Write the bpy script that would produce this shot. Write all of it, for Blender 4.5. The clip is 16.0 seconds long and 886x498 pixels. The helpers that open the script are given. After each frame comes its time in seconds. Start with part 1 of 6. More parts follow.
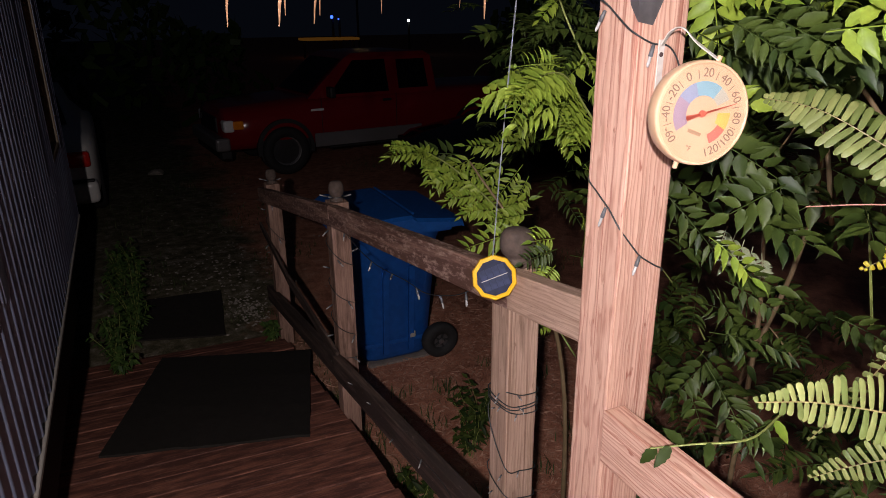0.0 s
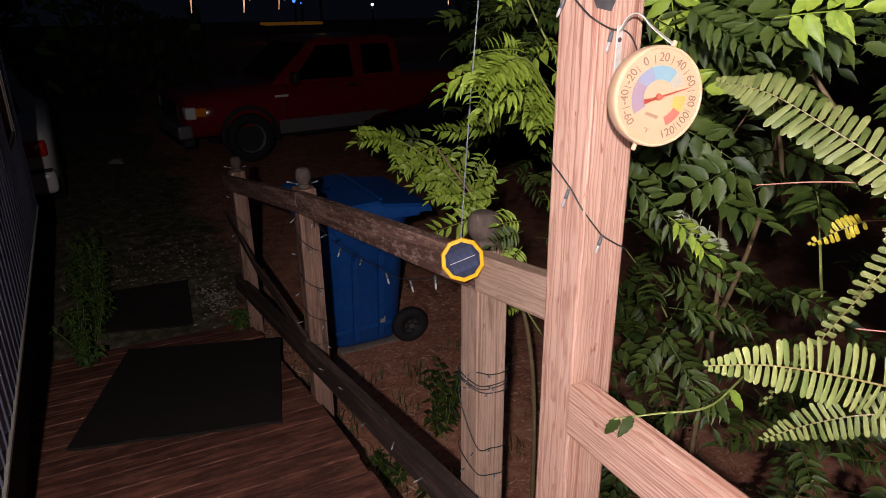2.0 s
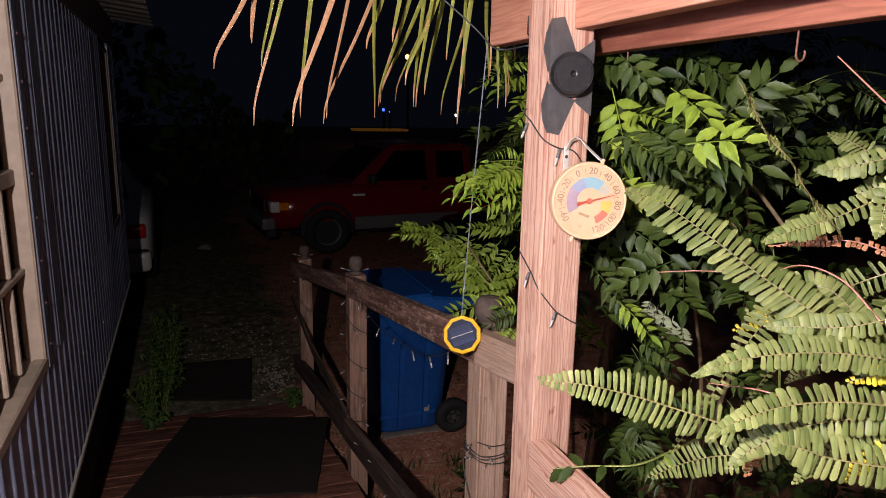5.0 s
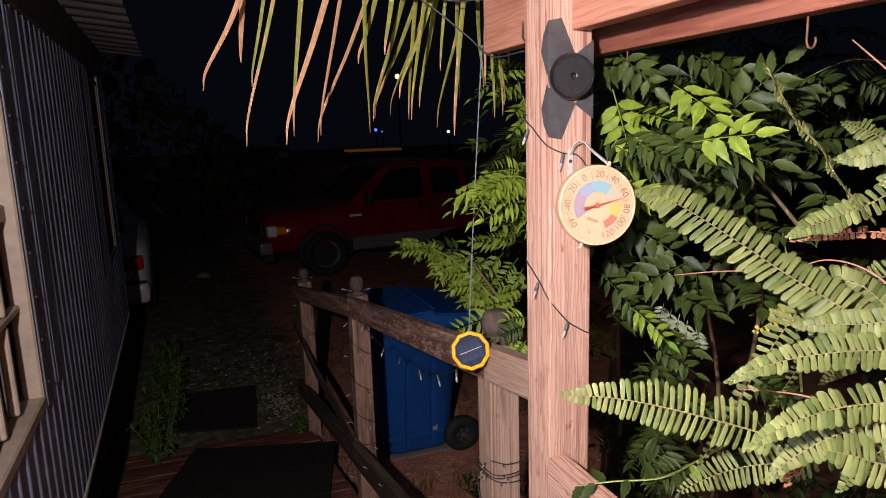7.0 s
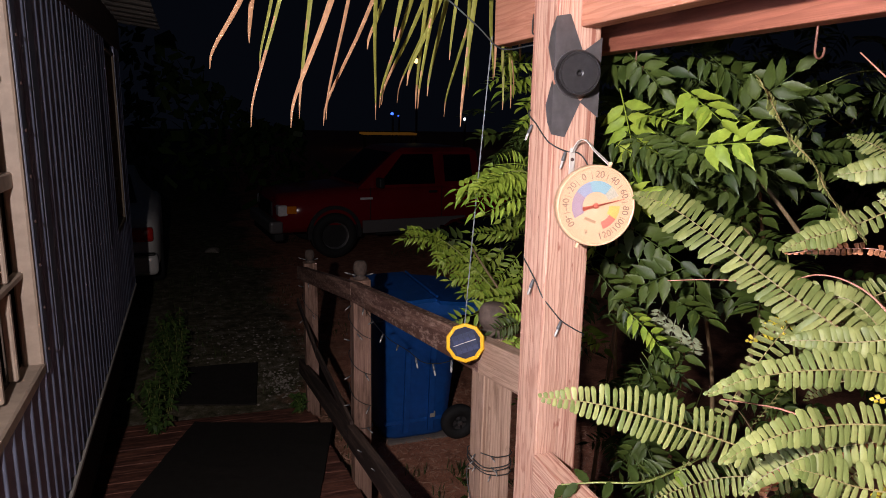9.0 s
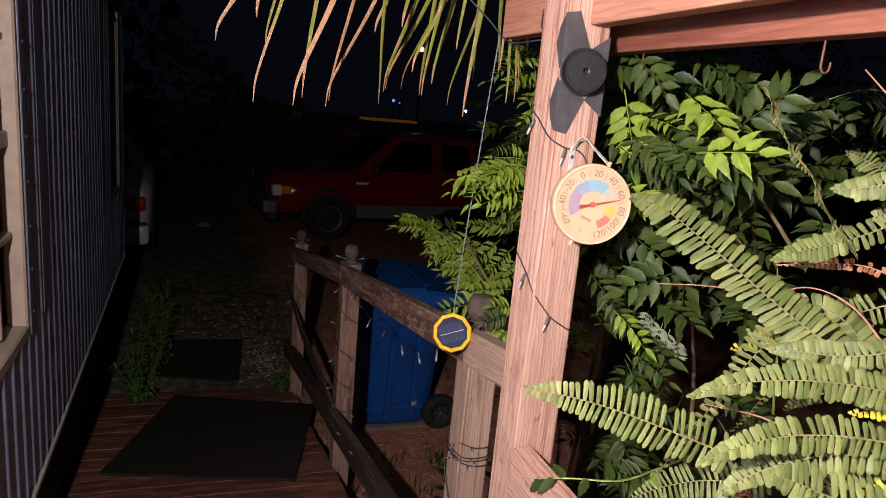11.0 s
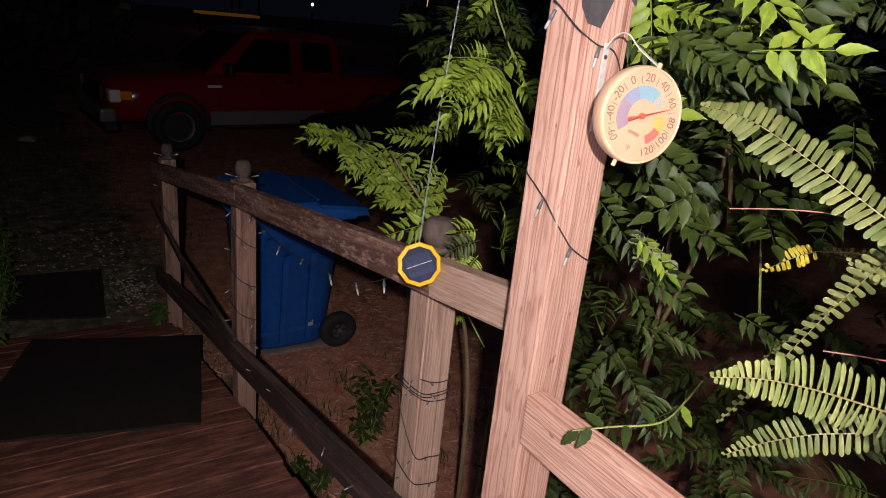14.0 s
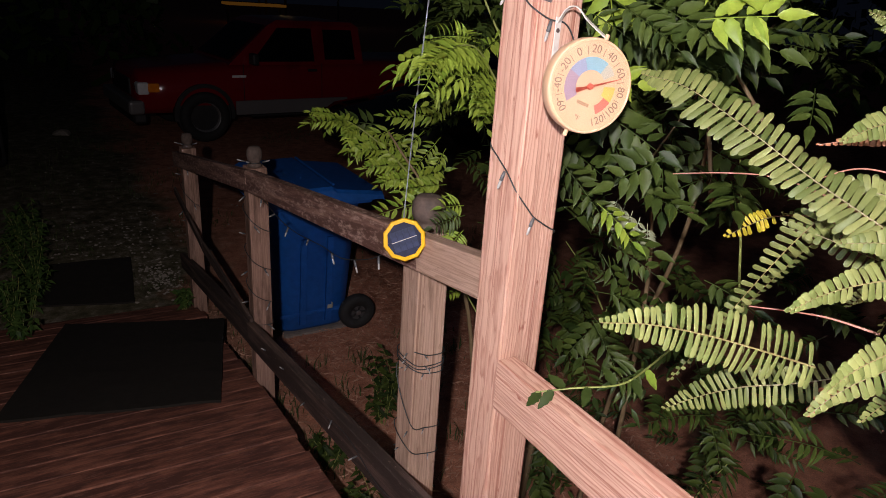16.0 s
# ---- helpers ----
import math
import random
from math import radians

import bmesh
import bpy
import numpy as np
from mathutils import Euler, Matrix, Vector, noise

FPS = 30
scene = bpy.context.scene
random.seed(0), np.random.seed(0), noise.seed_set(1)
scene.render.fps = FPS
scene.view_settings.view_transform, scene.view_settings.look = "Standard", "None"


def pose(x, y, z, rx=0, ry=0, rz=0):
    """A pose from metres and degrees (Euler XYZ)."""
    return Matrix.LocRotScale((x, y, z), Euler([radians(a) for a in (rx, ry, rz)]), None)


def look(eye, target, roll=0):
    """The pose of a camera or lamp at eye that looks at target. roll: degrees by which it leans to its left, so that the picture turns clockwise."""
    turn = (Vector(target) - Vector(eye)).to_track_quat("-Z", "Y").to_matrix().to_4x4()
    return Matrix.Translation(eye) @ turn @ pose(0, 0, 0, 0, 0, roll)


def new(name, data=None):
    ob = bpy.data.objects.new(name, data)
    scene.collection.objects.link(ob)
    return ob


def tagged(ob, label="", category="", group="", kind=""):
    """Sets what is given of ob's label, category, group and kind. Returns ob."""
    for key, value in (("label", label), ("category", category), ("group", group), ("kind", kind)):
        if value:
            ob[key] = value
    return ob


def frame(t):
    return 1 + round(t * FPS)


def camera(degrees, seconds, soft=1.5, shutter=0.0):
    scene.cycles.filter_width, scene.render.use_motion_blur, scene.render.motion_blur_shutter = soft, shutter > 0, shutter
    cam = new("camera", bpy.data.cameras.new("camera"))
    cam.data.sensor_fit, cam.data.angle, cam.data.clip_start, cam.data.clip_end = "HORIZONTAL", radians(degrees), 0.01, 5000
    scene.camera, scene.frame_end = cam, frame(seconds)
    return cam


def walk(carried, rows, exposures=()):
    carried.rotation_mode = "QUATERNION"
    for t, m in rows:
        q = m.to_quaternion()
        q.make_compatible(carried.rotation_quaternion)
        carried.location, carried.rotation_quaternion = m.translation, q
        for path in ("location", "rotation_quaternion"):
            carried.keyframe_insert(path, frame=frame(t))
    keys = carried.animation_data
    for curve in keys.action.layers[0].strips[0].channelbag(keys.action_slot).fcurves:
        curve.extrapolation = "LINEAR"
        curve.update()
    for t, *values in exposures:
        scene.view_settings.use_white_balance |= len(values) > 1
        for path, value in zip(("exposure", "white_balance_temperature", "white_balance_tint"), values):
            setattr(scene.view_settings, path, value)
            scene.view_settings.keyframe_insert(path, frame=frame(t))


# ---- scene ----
cam = camera(68.0, 16.0, soft=0.9)
PATH = [
    (0, (0.014, -0.063, 1.604), (0.79, 1.657, 0.939), -0.6),
    (0.5, (-0.002, -0.033, 1.609), (0.749, 1.695, 0.936), 0.6),
    (1, (-0.014, -0.048, 1.611), (0.743, 1.673, 0.929), 1.1),
    (1.5, (-0.011, -0.062, 1.611), (0.797, 1.628, 0.911), 0.0),
    (2, (0.003, -0.085, 1.607), (0.858, 1.579, 0.901), -0.6),
    (2.5, (0.021, -0.135, 1.608), (0.875, 1.544, 0.936), -0.3),
    (3, (0.045, -0.24, 1.615), (0.924, 1.454, 1.02), 1.1),
    (3.5, (0.06, -0.337, 1.613), (0.813, 1.431, 1.059), -0.3),
    (4, (0.054, -0.391, 1.623), (0.754, 1.432, 1.188), 0.2),
    (4.2, (0.056, -0.398, 1.629), (0.753, 1.432, 1.221), 0.4),
    (6.3, (0.027, -0.347, 1.626), (0.713, 1.482, 1.195), 1.6),
    (6.5, (0.034, -0.342, 1.623), (0.742, 1.475, 1.182), 1.2),
    (7, (0.05, -0.347, 1.616), (0.745, 1.494, 1.257), -1.8),
    (7.5, (0.058, -0.348, 1.625), (0.755, 1.489, 1.253), -0.6),
    (8, (0.07, -0.352, 1.624), (0.801, 1.47, 1.245), -0.3),
    (8.5, (0.071, -0.353, 1.624), (0.812, 1.466, 1.243), 1.0),
    (9, (0.076, -0.351, 1.624), (0.739, 1.493, 1.227), 1.1),
    (9.2, (0.077, -0.34, 1.625), (0.724, 1.505, 1.204), 1.8),
    (11.5, (0.071, -0.354, 1.614), (0.766, 1.469, 1.178), 5.6),
    (12, (0.08, -0.327, 1.6), (0.735, 1.49, 1.081), 4.2),
    (12.5, (0.037, -0.221, 1.604), (0.864, 1.514, 1.052), 4.4),
    (13, (0.003, -0.148, 1.601), (1.107, 1.405, 0.995), 5.6),
    (13.5, (-0.038, -0.083, 1.592), (1.08, 1.452, 0.966), 6.4),
    (14, (-0.057, -0.039, 1.587), (1.004, 1.519, 0.92), 5.8),
    (14.5, (-0.082, -0.027, 1.579), (0.93, 1.545, 0.869), 6.2),
    (15, (-0.075, -0.047, 1.584), (0.974, 1.502, 0.878), 4.5),
    (15.5, (-0.037, -0.09, 1.589), (1.001, 1.465, 0.878), 3.8),
    (16, (0.007, -0.14, 1.59), (0.981, 1.453, 0.873), 3.8),
]
walk(cam, [(t, look(eye, target, roll)) for t, eye, target, roll in PATH])

# ---- light and sky ----
world = bpy.data.worlds.new("night_sky")
scene.world = world
world.use_nodes = True
bg = world.node_tree.nodes["Background"]
bg.inputs[0].default_value = (0.035, 0.045, 0.08, 1)
bg.inputs[1].default_value = 0.045

lamp_data = bpy.data.lights.new("porch_lamp", "POINT")
lamp_data.energy = 178.0
lamp_data.color = (1.0, 0.89, 0.90)
lamp_data.shadow_soft_size = 0.02
lamp = new("porch_lamp", lamp_data)
lamp.location = (-0.28, -0.42, 1.84)
scene.view_settings.exposure = 0.0


# ---- materials ----
def mat(name, rough=0.6, metal=0.0, spec=0.5):
    m = bpy.data.materials.new(name)
    m.use_nodes = True
    nt = m.node_tree
    b = nt.nodes["Principled BSDF"]
    b.inputs["Roughness"].default_value = rough
    b.inputs["Metallic"].default_value = metal
    b.inputs["Specular IOR Level"].default_value = spec
    return m, nt, b


def coords(nt, scale=(1, 1, 1), kind="Object"):
    tc = nt.nodes.new("ShaderNodeTexCoord")
    mp = nt.nodes.new("ShaderNodeMapping")
    mp.inputs["Scale"].default_value = scale
    nt.links.new(tc.outputs[kind], mp.inputs[0])
    return mp.outputs[0]


def noise_tex(nt, vec, scale, detail=6, rough=0.6, distort=0.0):
    n = nt.nodes.new("ShaderNodeTexNoise")
    n.inputs["Scale"].default_value = scale
    n.inputs["Detail"].default_value = detail
    n.inputs["Roughness"].default_value = rough
    n.inputs["Distortion"].default_value = distort
    nt.links.new(vec, n.inputs["Vector"])
    return n.outputs["Fac"]


def ramp(nt, fac, stops):
    r = nt.nodes.new("ShaderNodeValToRGB")
    while len(r.color_ramp.elements) < len(stops):
        r.color_ramp.elements.new(0.5)
    for e, (p, c) in zip(r.color_ramp.elements, stops):
        e.position, e.color = p, (*c, 1) if len(c) == 3 else c
    nt.links.new(fac, r.inputs[0])
    return r.outputs[0]


def mixc(nt, fac, a, b, mode="MIX"):
    x = nt.nodes.new("ShaderNodeMix")
    x.data_type, x.blend_type = "RGBA", mode
    if isinstance(fac, float):
        x.inputs[0].default_value = fac
    else:
        nt.links.new(fac, x.inputs[0])
    for sock, v in ((x.inputs[6], a), (x.inputs[7], b)):
        if isinstance(v, tuple):
            sock.default_value = (*v, 1)
        else:
            nt.links.new(v, sock)
    return x.outputs[2]


def bump(nt, b, fac, strength=0.3, dist=0.002):
    n = nt.nodes.new("ShaderNodeBump")
    n.inputs["Strength"].default_value = strength
    n.inputs["Distance"].default_value = dist
    nt.links.new(fac, n.inputs["Height"])
    nt.links.new(n.outputs[0], b.inputs["Normal"])


def math_node(nt, op, a, v):
    n = nt.nodes.new("ShaderNodeMath")
    n.operation = op
    nt.links.new(a, n.inputs[0])
    if isinstance(v, float):
        n.inputs[1].default_value = v
    else:
        nt.links.new(v, n.inputs[1])
    return n.outputs[0]


def plain(name, color, rough=0.5, metal=0.0, var=0.15, scale=30, bumps=0.0, spec=0.5):
    m, nt, b = mat(name, rough, metal, spec)
    v = coords(nt)
    f = noise_tex(nt, v, scale)
    f2 = noise_tex(nt, v, scale * 0.13)
    lo = tuple(c * (1 - var) for c in color)
    hi = tuple(min(1, c * (1 + var)) for c in color)
    c1 = ramp(nt, f, [(0.3, lo), (0.7, hi)])
    c2 = ramp(nt, f2, [(0.3, (1 - var,) * 3), (0.7, (1, 1, 1))])
    nt.links.new(mixc(nt, 1.0, c1, c2, "MULTIPLY"), b.inputs["Base Color"])
    if bumps:
        bump(nt, b, f, bumps)
    return m


def wood(name, light, dark, stain=None, grey=0.0, ring=34, rough=0.75, relief=0.5, stain_amount=0.5, wear=None, stretch=3.0, lines=0.45, rings=0.38, worn=0.0):
    """Sawn softwood; the grain runs along local x."""
    m, nt, b = mat(name, rough, 0, 0.25)
    info = nt.nodes.new("ShaderNodeObjectInfo")
    tc = nt.nodes.new("ShaderNodeTexCoord")
    off = nt.nodes.new("ShaderNodeVectorMath")
    off.operation = "MULTIPLY_ADD"
    off.inputs[0].default_value = (7.3, 0.035, 0.05)
    nt.links.new(info.outputs["Random"], off.inputs[1])
    nt.links.new(tc.outputs["Object"], off.inputs[2])
    base = off.outputs[0]

    def mapped(scale):
        mp = nt.nodes.new("ShaderNodeMapping")
        mp.inputs["Scale"].default_value = scale
        nt.links.new(base, mp.inputs[0])
        return mp.outputs[0]
    mp = nt.nodes.new("ShaderNodeMapping")
    mp.inputs["Location"].default_value = (0, 0.055, 0.10)
    mp.inputs["Scale"].default_value = (0.16, 1, 1)
    nt.links.new(base, mp.inputs[0])
    wv = nt.nodes.new("ShaderNodeTexWave")
    wv.wave_type, wv.rings_direction, wv.wave_profile = "RINGS", "X", "SAW"
    wv.inputs["Scale"].default_value = ring
    wv.inputs["Distortion"].default_value = 9.0
    wv.inputs["Detail"].default_value = 2.0
    wv.inputs["Detail Scale"].default_value = 1.1
    nt.links.new(mp.outputs[0], wv.inputs["Vector"])
    grain = wv.outputs["Fac"]
    fibre = noise_tex(nt, mapped((5, 260, 260)), 1.0, 4)
    blotch = noise_tex(nt, mapped((2.5, 14, 14)), 1.0, 4)
    col = ramp(nt, grain, [(0.0, light), (0.45, light), (0.90, tuple((1 - rings) * a + rings * b for a, b in zip(light, dark))), (1.0, light)])
    streak = ramp(nt, noise_tex(nt, mapped((1.1, 150, 150)), 1.0, 3, 0.55, 0.4), [(0.54, (0, 0, 0)), (0.68, (lines, lines, lines))])
    col = mixc(nt, streak, col, dark)
    dent = ramp(nt, noise_tex(nt, mapped((26, 90, 90)), 1.0, 2, 0.5), [(0.70, (0, 0, 0)), (0.76, (lines, lines, lines))])
    col = mixc(nt, dent, col, dark)
    fib = ramp(nt, fibre, [(0.3, (0.80, 0.78, 0.76)), (0.65, (1.05, 1.05, 1.05))])
    col = mixc(nt, 0.8, col, fib, "MULTIPLY")
    blo = ramp(nt, blotch, [(0.35, (0.78, 0.74, 0.72)), (0.7, (1.05, 1.05, 1.05))])
    col = mixc(nt, 0.7, col, blo, "MULTIPLY")
    if stain:
        st = noise_tex(nt, mapped((stretch, 22, 22)), 1.0, 7, 0.7)
        fac = ramp(nt, st, [(0.62 - stain_amount * 0.35, (0, 0, 0)), (0.78 - stain_amount * 0.3, (1, 1, 1))])
        col = mixc(nt, fac, col, stain)
    if wear:
        wr = noise_tex(nt, mapped((24, 75, 75)), 1.0, 8, 0.75)
        fac = ramp(nt, wr, [(0.60 - worn, (0, 0, 0)), (0.70 - worn * 0.6, (0.8, 0.8, 0.8))])
        col = mixc(nt, fac, col, wear)
    nt.links.new(col, b.inputs["Base Color"])
    h = math_node(nt, "ADD", grain, fibre)
    bump(nt, b, h, relief, 0.0006)
    return m


M_PINE = wood("treated_pine", (0.65, 0.42, 0.31), (0.32, 0.12, 0.08), ring=48, stain=(0.46, 0.225, 0.16), stain_amount=0.2, lines=0.9, rings=0.6, relief=1.0)
M_PINE2 = wood("pine_beam", (0.52, 0.245, 0.155), (0.30, 0.10, 0.055), stain=(0.30, 0.10, 0.06), stain_amount=0.25, ring=30)
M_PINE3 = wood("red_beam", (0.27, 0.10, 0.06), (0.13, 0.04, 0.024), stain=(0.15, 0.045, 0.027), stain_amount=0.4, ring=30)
M_WHITE = plain("white_board", (0.62, 0.60, 0.57), 0.6)
M_GREYPINE = wood("weathered_pine", (0.55, 0.385, 0.285), (0.26, 0.155, 0.105), ring=36, stain=(0.22, 0.14, 0.095), stain_amount=0.25, lines=0.8, rings=0.5, relief=0.9)
M_RAIL = wood("stained_rail", (0.50, 0.315, 0.24), (0.24, 0.13, 0.095), ring=36, stain=(0.115, 0.058, 0.043), stain_amount=0.9, wear=(0.50, 0.35, 0.28), stretch=1.6, worn=0.10, lines=0.8, relief=1.0)
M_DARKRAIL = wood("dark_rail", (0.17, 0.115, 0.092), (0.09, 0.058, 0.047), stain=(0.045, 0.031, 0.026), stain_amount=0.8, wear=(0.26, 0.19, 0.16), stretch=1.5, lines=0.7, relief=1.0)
M_DECK = wood("red_deck", (0.40, 0.165, 0.108), (0.15, 0.055, 0.038), ring=26, stain=(0.105, 0.043, 0.032), stain_amount=0.7, wear=(0.30, 0.155, 0.11), stretch=7.0, rough=0.7, rings=0.35, lines=0.8, relief=1.0, worn=0.05)
M_OLDPINE = wood("old_post_pine", (0.42, 0.265, 0.20), (0.16, 0.085, 0.06), ring=36, stain=(0.12, 0.07, 0.05), stain_amount=0.45)
M_BALL = plain("weathered_ball", (0.12, 0.085, 0.068), 0.85, var=0.35, scale=45, bumps=0.5)
M_SKIRT = plain("dark_skirt", (0.02, 0.018, 0.02), 0.9)


def leafmat(name, a, b2, rough=0.45, trans=0.25):
    m, nt, b = mat(name, rough, 0, 0.28)
    geo = nt.nodes.new("ShaderNodeNewGeometry")
    v = coords(nt)
    n = noise_tex(nt, v, 60)
    c1 = ramp(nt, geo.outputs["Random Per Island"], [(0.0, a), (1.0, b2)])
    c2 = ramp(nt, n, [(0.3, (0.75, 0.75, 0.75)), (0.7, (1.1, 1.1, 1.1))])
    c = mixc(nt, 1.0, c1, c2, "MULTIPLY")
    nt.links.new(c, b.inputs["Base Color"])
    bump(nt, b, n, 0.15, 0.001)
    tr = nt.nodes.new("ShaderNodeBsdfTranslucent")
    nt.links.new(c, tr.inputs[0])
    mx = nt.nodes.new("ShaderNodeMixShader")
    mx.inputs[0].default_value = trans
    out = nt.nodes["Material Output"]
    nt.links.new(b.outputs[0], mx.inputs[1])
    nt.links.new(tr.outputs[0], mx.inputs[2])
    nt.links.new(mx.outputs[0], out.inputs[0])
    return m


# Shrub green is set darker to carry the shade deep in the bush.
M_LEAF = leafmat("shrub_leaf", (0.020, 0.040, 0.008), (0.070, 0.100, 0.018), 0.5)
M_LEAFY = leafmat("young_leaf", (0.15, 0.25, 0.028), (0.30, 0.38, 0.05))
M_PALE = leafmat("pale_leaf", (0.28, 0.32, 0.18), (0.40, 0.44, 0.28), 0.7)
M_FERN = leafmat("fern_green", (0.100, 0.132, 0.034), (0.235, 0.255, 0.085), 0.5)
M_FERNY = leafmat("fern_yellow", (0.45, 0.40, 0.03), (0.60, 0.46, 0.04), 0.5)
M_FERNB = leafmat("fern_brown", (0.36, 0.14, 0.06), (0.50, 0.22, 0.11), 0.7)
M_RACHIS = plain("fern_rachis", (0.20, 0.16, 0.065), 0.5)
M_STEM = plain("red_stem", (0.38, 0.17, 0.12), 0.5)
M_TWIG = plain("bark_twig", (0.20, 0.14, 0.07), 0.8, bumps=0.4)
M_GTWIG = plain("green_twig", (0.26, 0.30, 0.08), 0.6)
M_WEED = leafmat("weed_leaf", (0.05, 0.10, 0.025), (0.10, 0.17, 0.04))
M_CREAM = plain("yellowed_plastic", (0.62, 0.41, 0.25), 0.35, var=0.05, scale=8)
# Yellowed face; the washed-out glare of the lens is put into its base colour.
M_FACE = plain("dial_face", (0.58, 0.385, 0.235), 0.4, var=0.06, scale=20)
M_FAINT = plain("faint_print", (0.37, 0.225, 0.13), 0.6)
M_INK = plain("dial_print", (0.24, 0.15, 0.10), 0.6)
M_RED = plain("red_print", (0.56, 0.12, 0.075), 0.5)
M_METAL = plain("galvanised", (0.55, 0.53, 0.50), 0.35, 0.7, var=0.25, scale=80)
M_BRACKET = plain("dull_zinc", (0.58, 0.54, 0.48), 0.5, 0.1, var=0.15, scale=80)
M_BLACK = plain("black_rubber", (0.022, 0.021, 0.022), 0.55, var=0.4, scale=60, bumps=0.2)
M_DISC = plain("black_plastic", (0.018, 0.017, 0.018), 0.42, var=0.5, scale=120)
M_TAPE = plain("grey_tape", (0.075, 0.07, 0.07), 0.42, var=0.25, scale=50, bumps=0.1)
M_MAT = plain("black_mat", (0.027, 0.023, 0.019), 0.92, var=0.3, scale=200, bumps=0.6, spec=0.2)
M_WIRE = plain("dark_wire", (0.03, 0.034, 0.035), 0.45)
M_SOCKET = plain("bulb_socket", (0.10, 0.105, 0.11), 0.4)
M_BULB = plain("clear_bulb", (0.42, 0.42, 0.40), 0.12, var=0.1)
M_CORD = plain("blue_grey_cord", (0.22, 0.24, 0.27), 0.7)
M_YELLOW = plain("yellow_plastic", (0.80, 0.46, 0.015), 0.35, var=0.06)
M_CELL = plain("solar_cell", (0.012, 0.016, 0.045), 0.62, var=0.3, scale=60, spec=0.2)
M_CELL2 = plain("solar_cell_light", (0.025, 0.035, 0.08), 0.62, var=0.3, scale=60, spec=0.2)
M_SILVER = plain("silver_line", (0.6, 0.55, 0.45), 0.4)
M_BIN = plain("blue_bin", (0.010, 0.092, 0.37), 0.42, var=0.15, scale=25, bumps=0.08)
M_BINLID = plain("blue_lid", (0.012, 0.105, 0.40), 0.38, var=0.15, scale=25, bumps=0.08)
M_TYRE = plain("tyre", (0.02, 0.02, 0.02), 0.8, bumps=0.3)
M_RIM = plain("alloy", (0.35, 0.34, 0.34), 0.35, 0.8)
M_TRUCK = plain("red_paint", (0.22, 0.007, 0.012), 0.18, var=0.05)
M_TRUCKGREY = plain("silver_paint", (0.16, 0.15, 0.15), 0.35, var=0.05)
M_WHITECAR = plain("white_paint", (0.70, 0.68, 0.64), 0.3, var=0.04)
M_DARKCAR = plain("black_paint", (0.008, 0.008, 0.010), 0.12, var=0.1)
M_GLASSDARK = plain("dark_glass", (0.006, 0.006, 0.008), 0.05, var=0.1)
M_CHROME = plain("clear_lens", (0.85, 0.85, 0.85), 0.25, 0.0, var=0.1)
M_AMBER = plain("amber_lens", (1.0, 0.27, 0.01), 0.15, var=0.1)
M_TAIL = plain("red_lens", (0.60, 0.02, 0.015), 0.12, var=0.2)
M_SIDING = plain("blue_grey_siding", (0.29, 0.335, 0.48), 0.45, 0.1, var=0.18, scale=14, bumps=0.05)
M_TRIM = plain("siding_trim", (0.20, 0.22, 0.29), 0.4, 0.2, var=0.12, scale=12)
M_WINFRAME = plain("window_paint", (0.42, 0.33, 0.255), 0.55, var=0.14, scale=25, bumps=0.15)
# Darker copy of the window paint, for the far window.
M_WINDARK = plain("window_paint_dark", (0.20, 0.155, 0.10), 0.6, var=0.2, scale=25)
M_FASCIA = plain("brown_fascia", (0.075, 0.045, 0.04), 0.75, var=0.3, scale=9, bumps=0.2)
M_SOFFIT = plain("soffit_paint", (0.45, 0.42, 0.37), 0.7, var=0.22, scale=6, bumps=0.1)
M_GRASS = leafmat("grass_blade", (0.045, 0.07, 0.022), (0.10, 0.13, 0.04), 0.7, 0.15)
M_LITTER = leafmat("leaf_litter", (0.34, 0.15, 0.095), (0.70, 0.42, 0.29), 0.85, 0.05)
M_STONE = plain("pale_gravel", (0.34, 0.30, 0.25), 0.9, var=0.25, scale=40)
M_SLAB = plain("concrete", (0.22, 0.185, 0.16), 0.9, var=0.2, scale=18, bumps=0.3)
M_PALM = leafmat("palm_leaflet", (0.26, 0.27, 0.05), (0.40, 0.38, 0.09), 0.5)
M_PALMTIP = leafmat("dry_palm", (0.55, 0.29, 0.15), (0.62, 0.36, 0.20), 0.7)


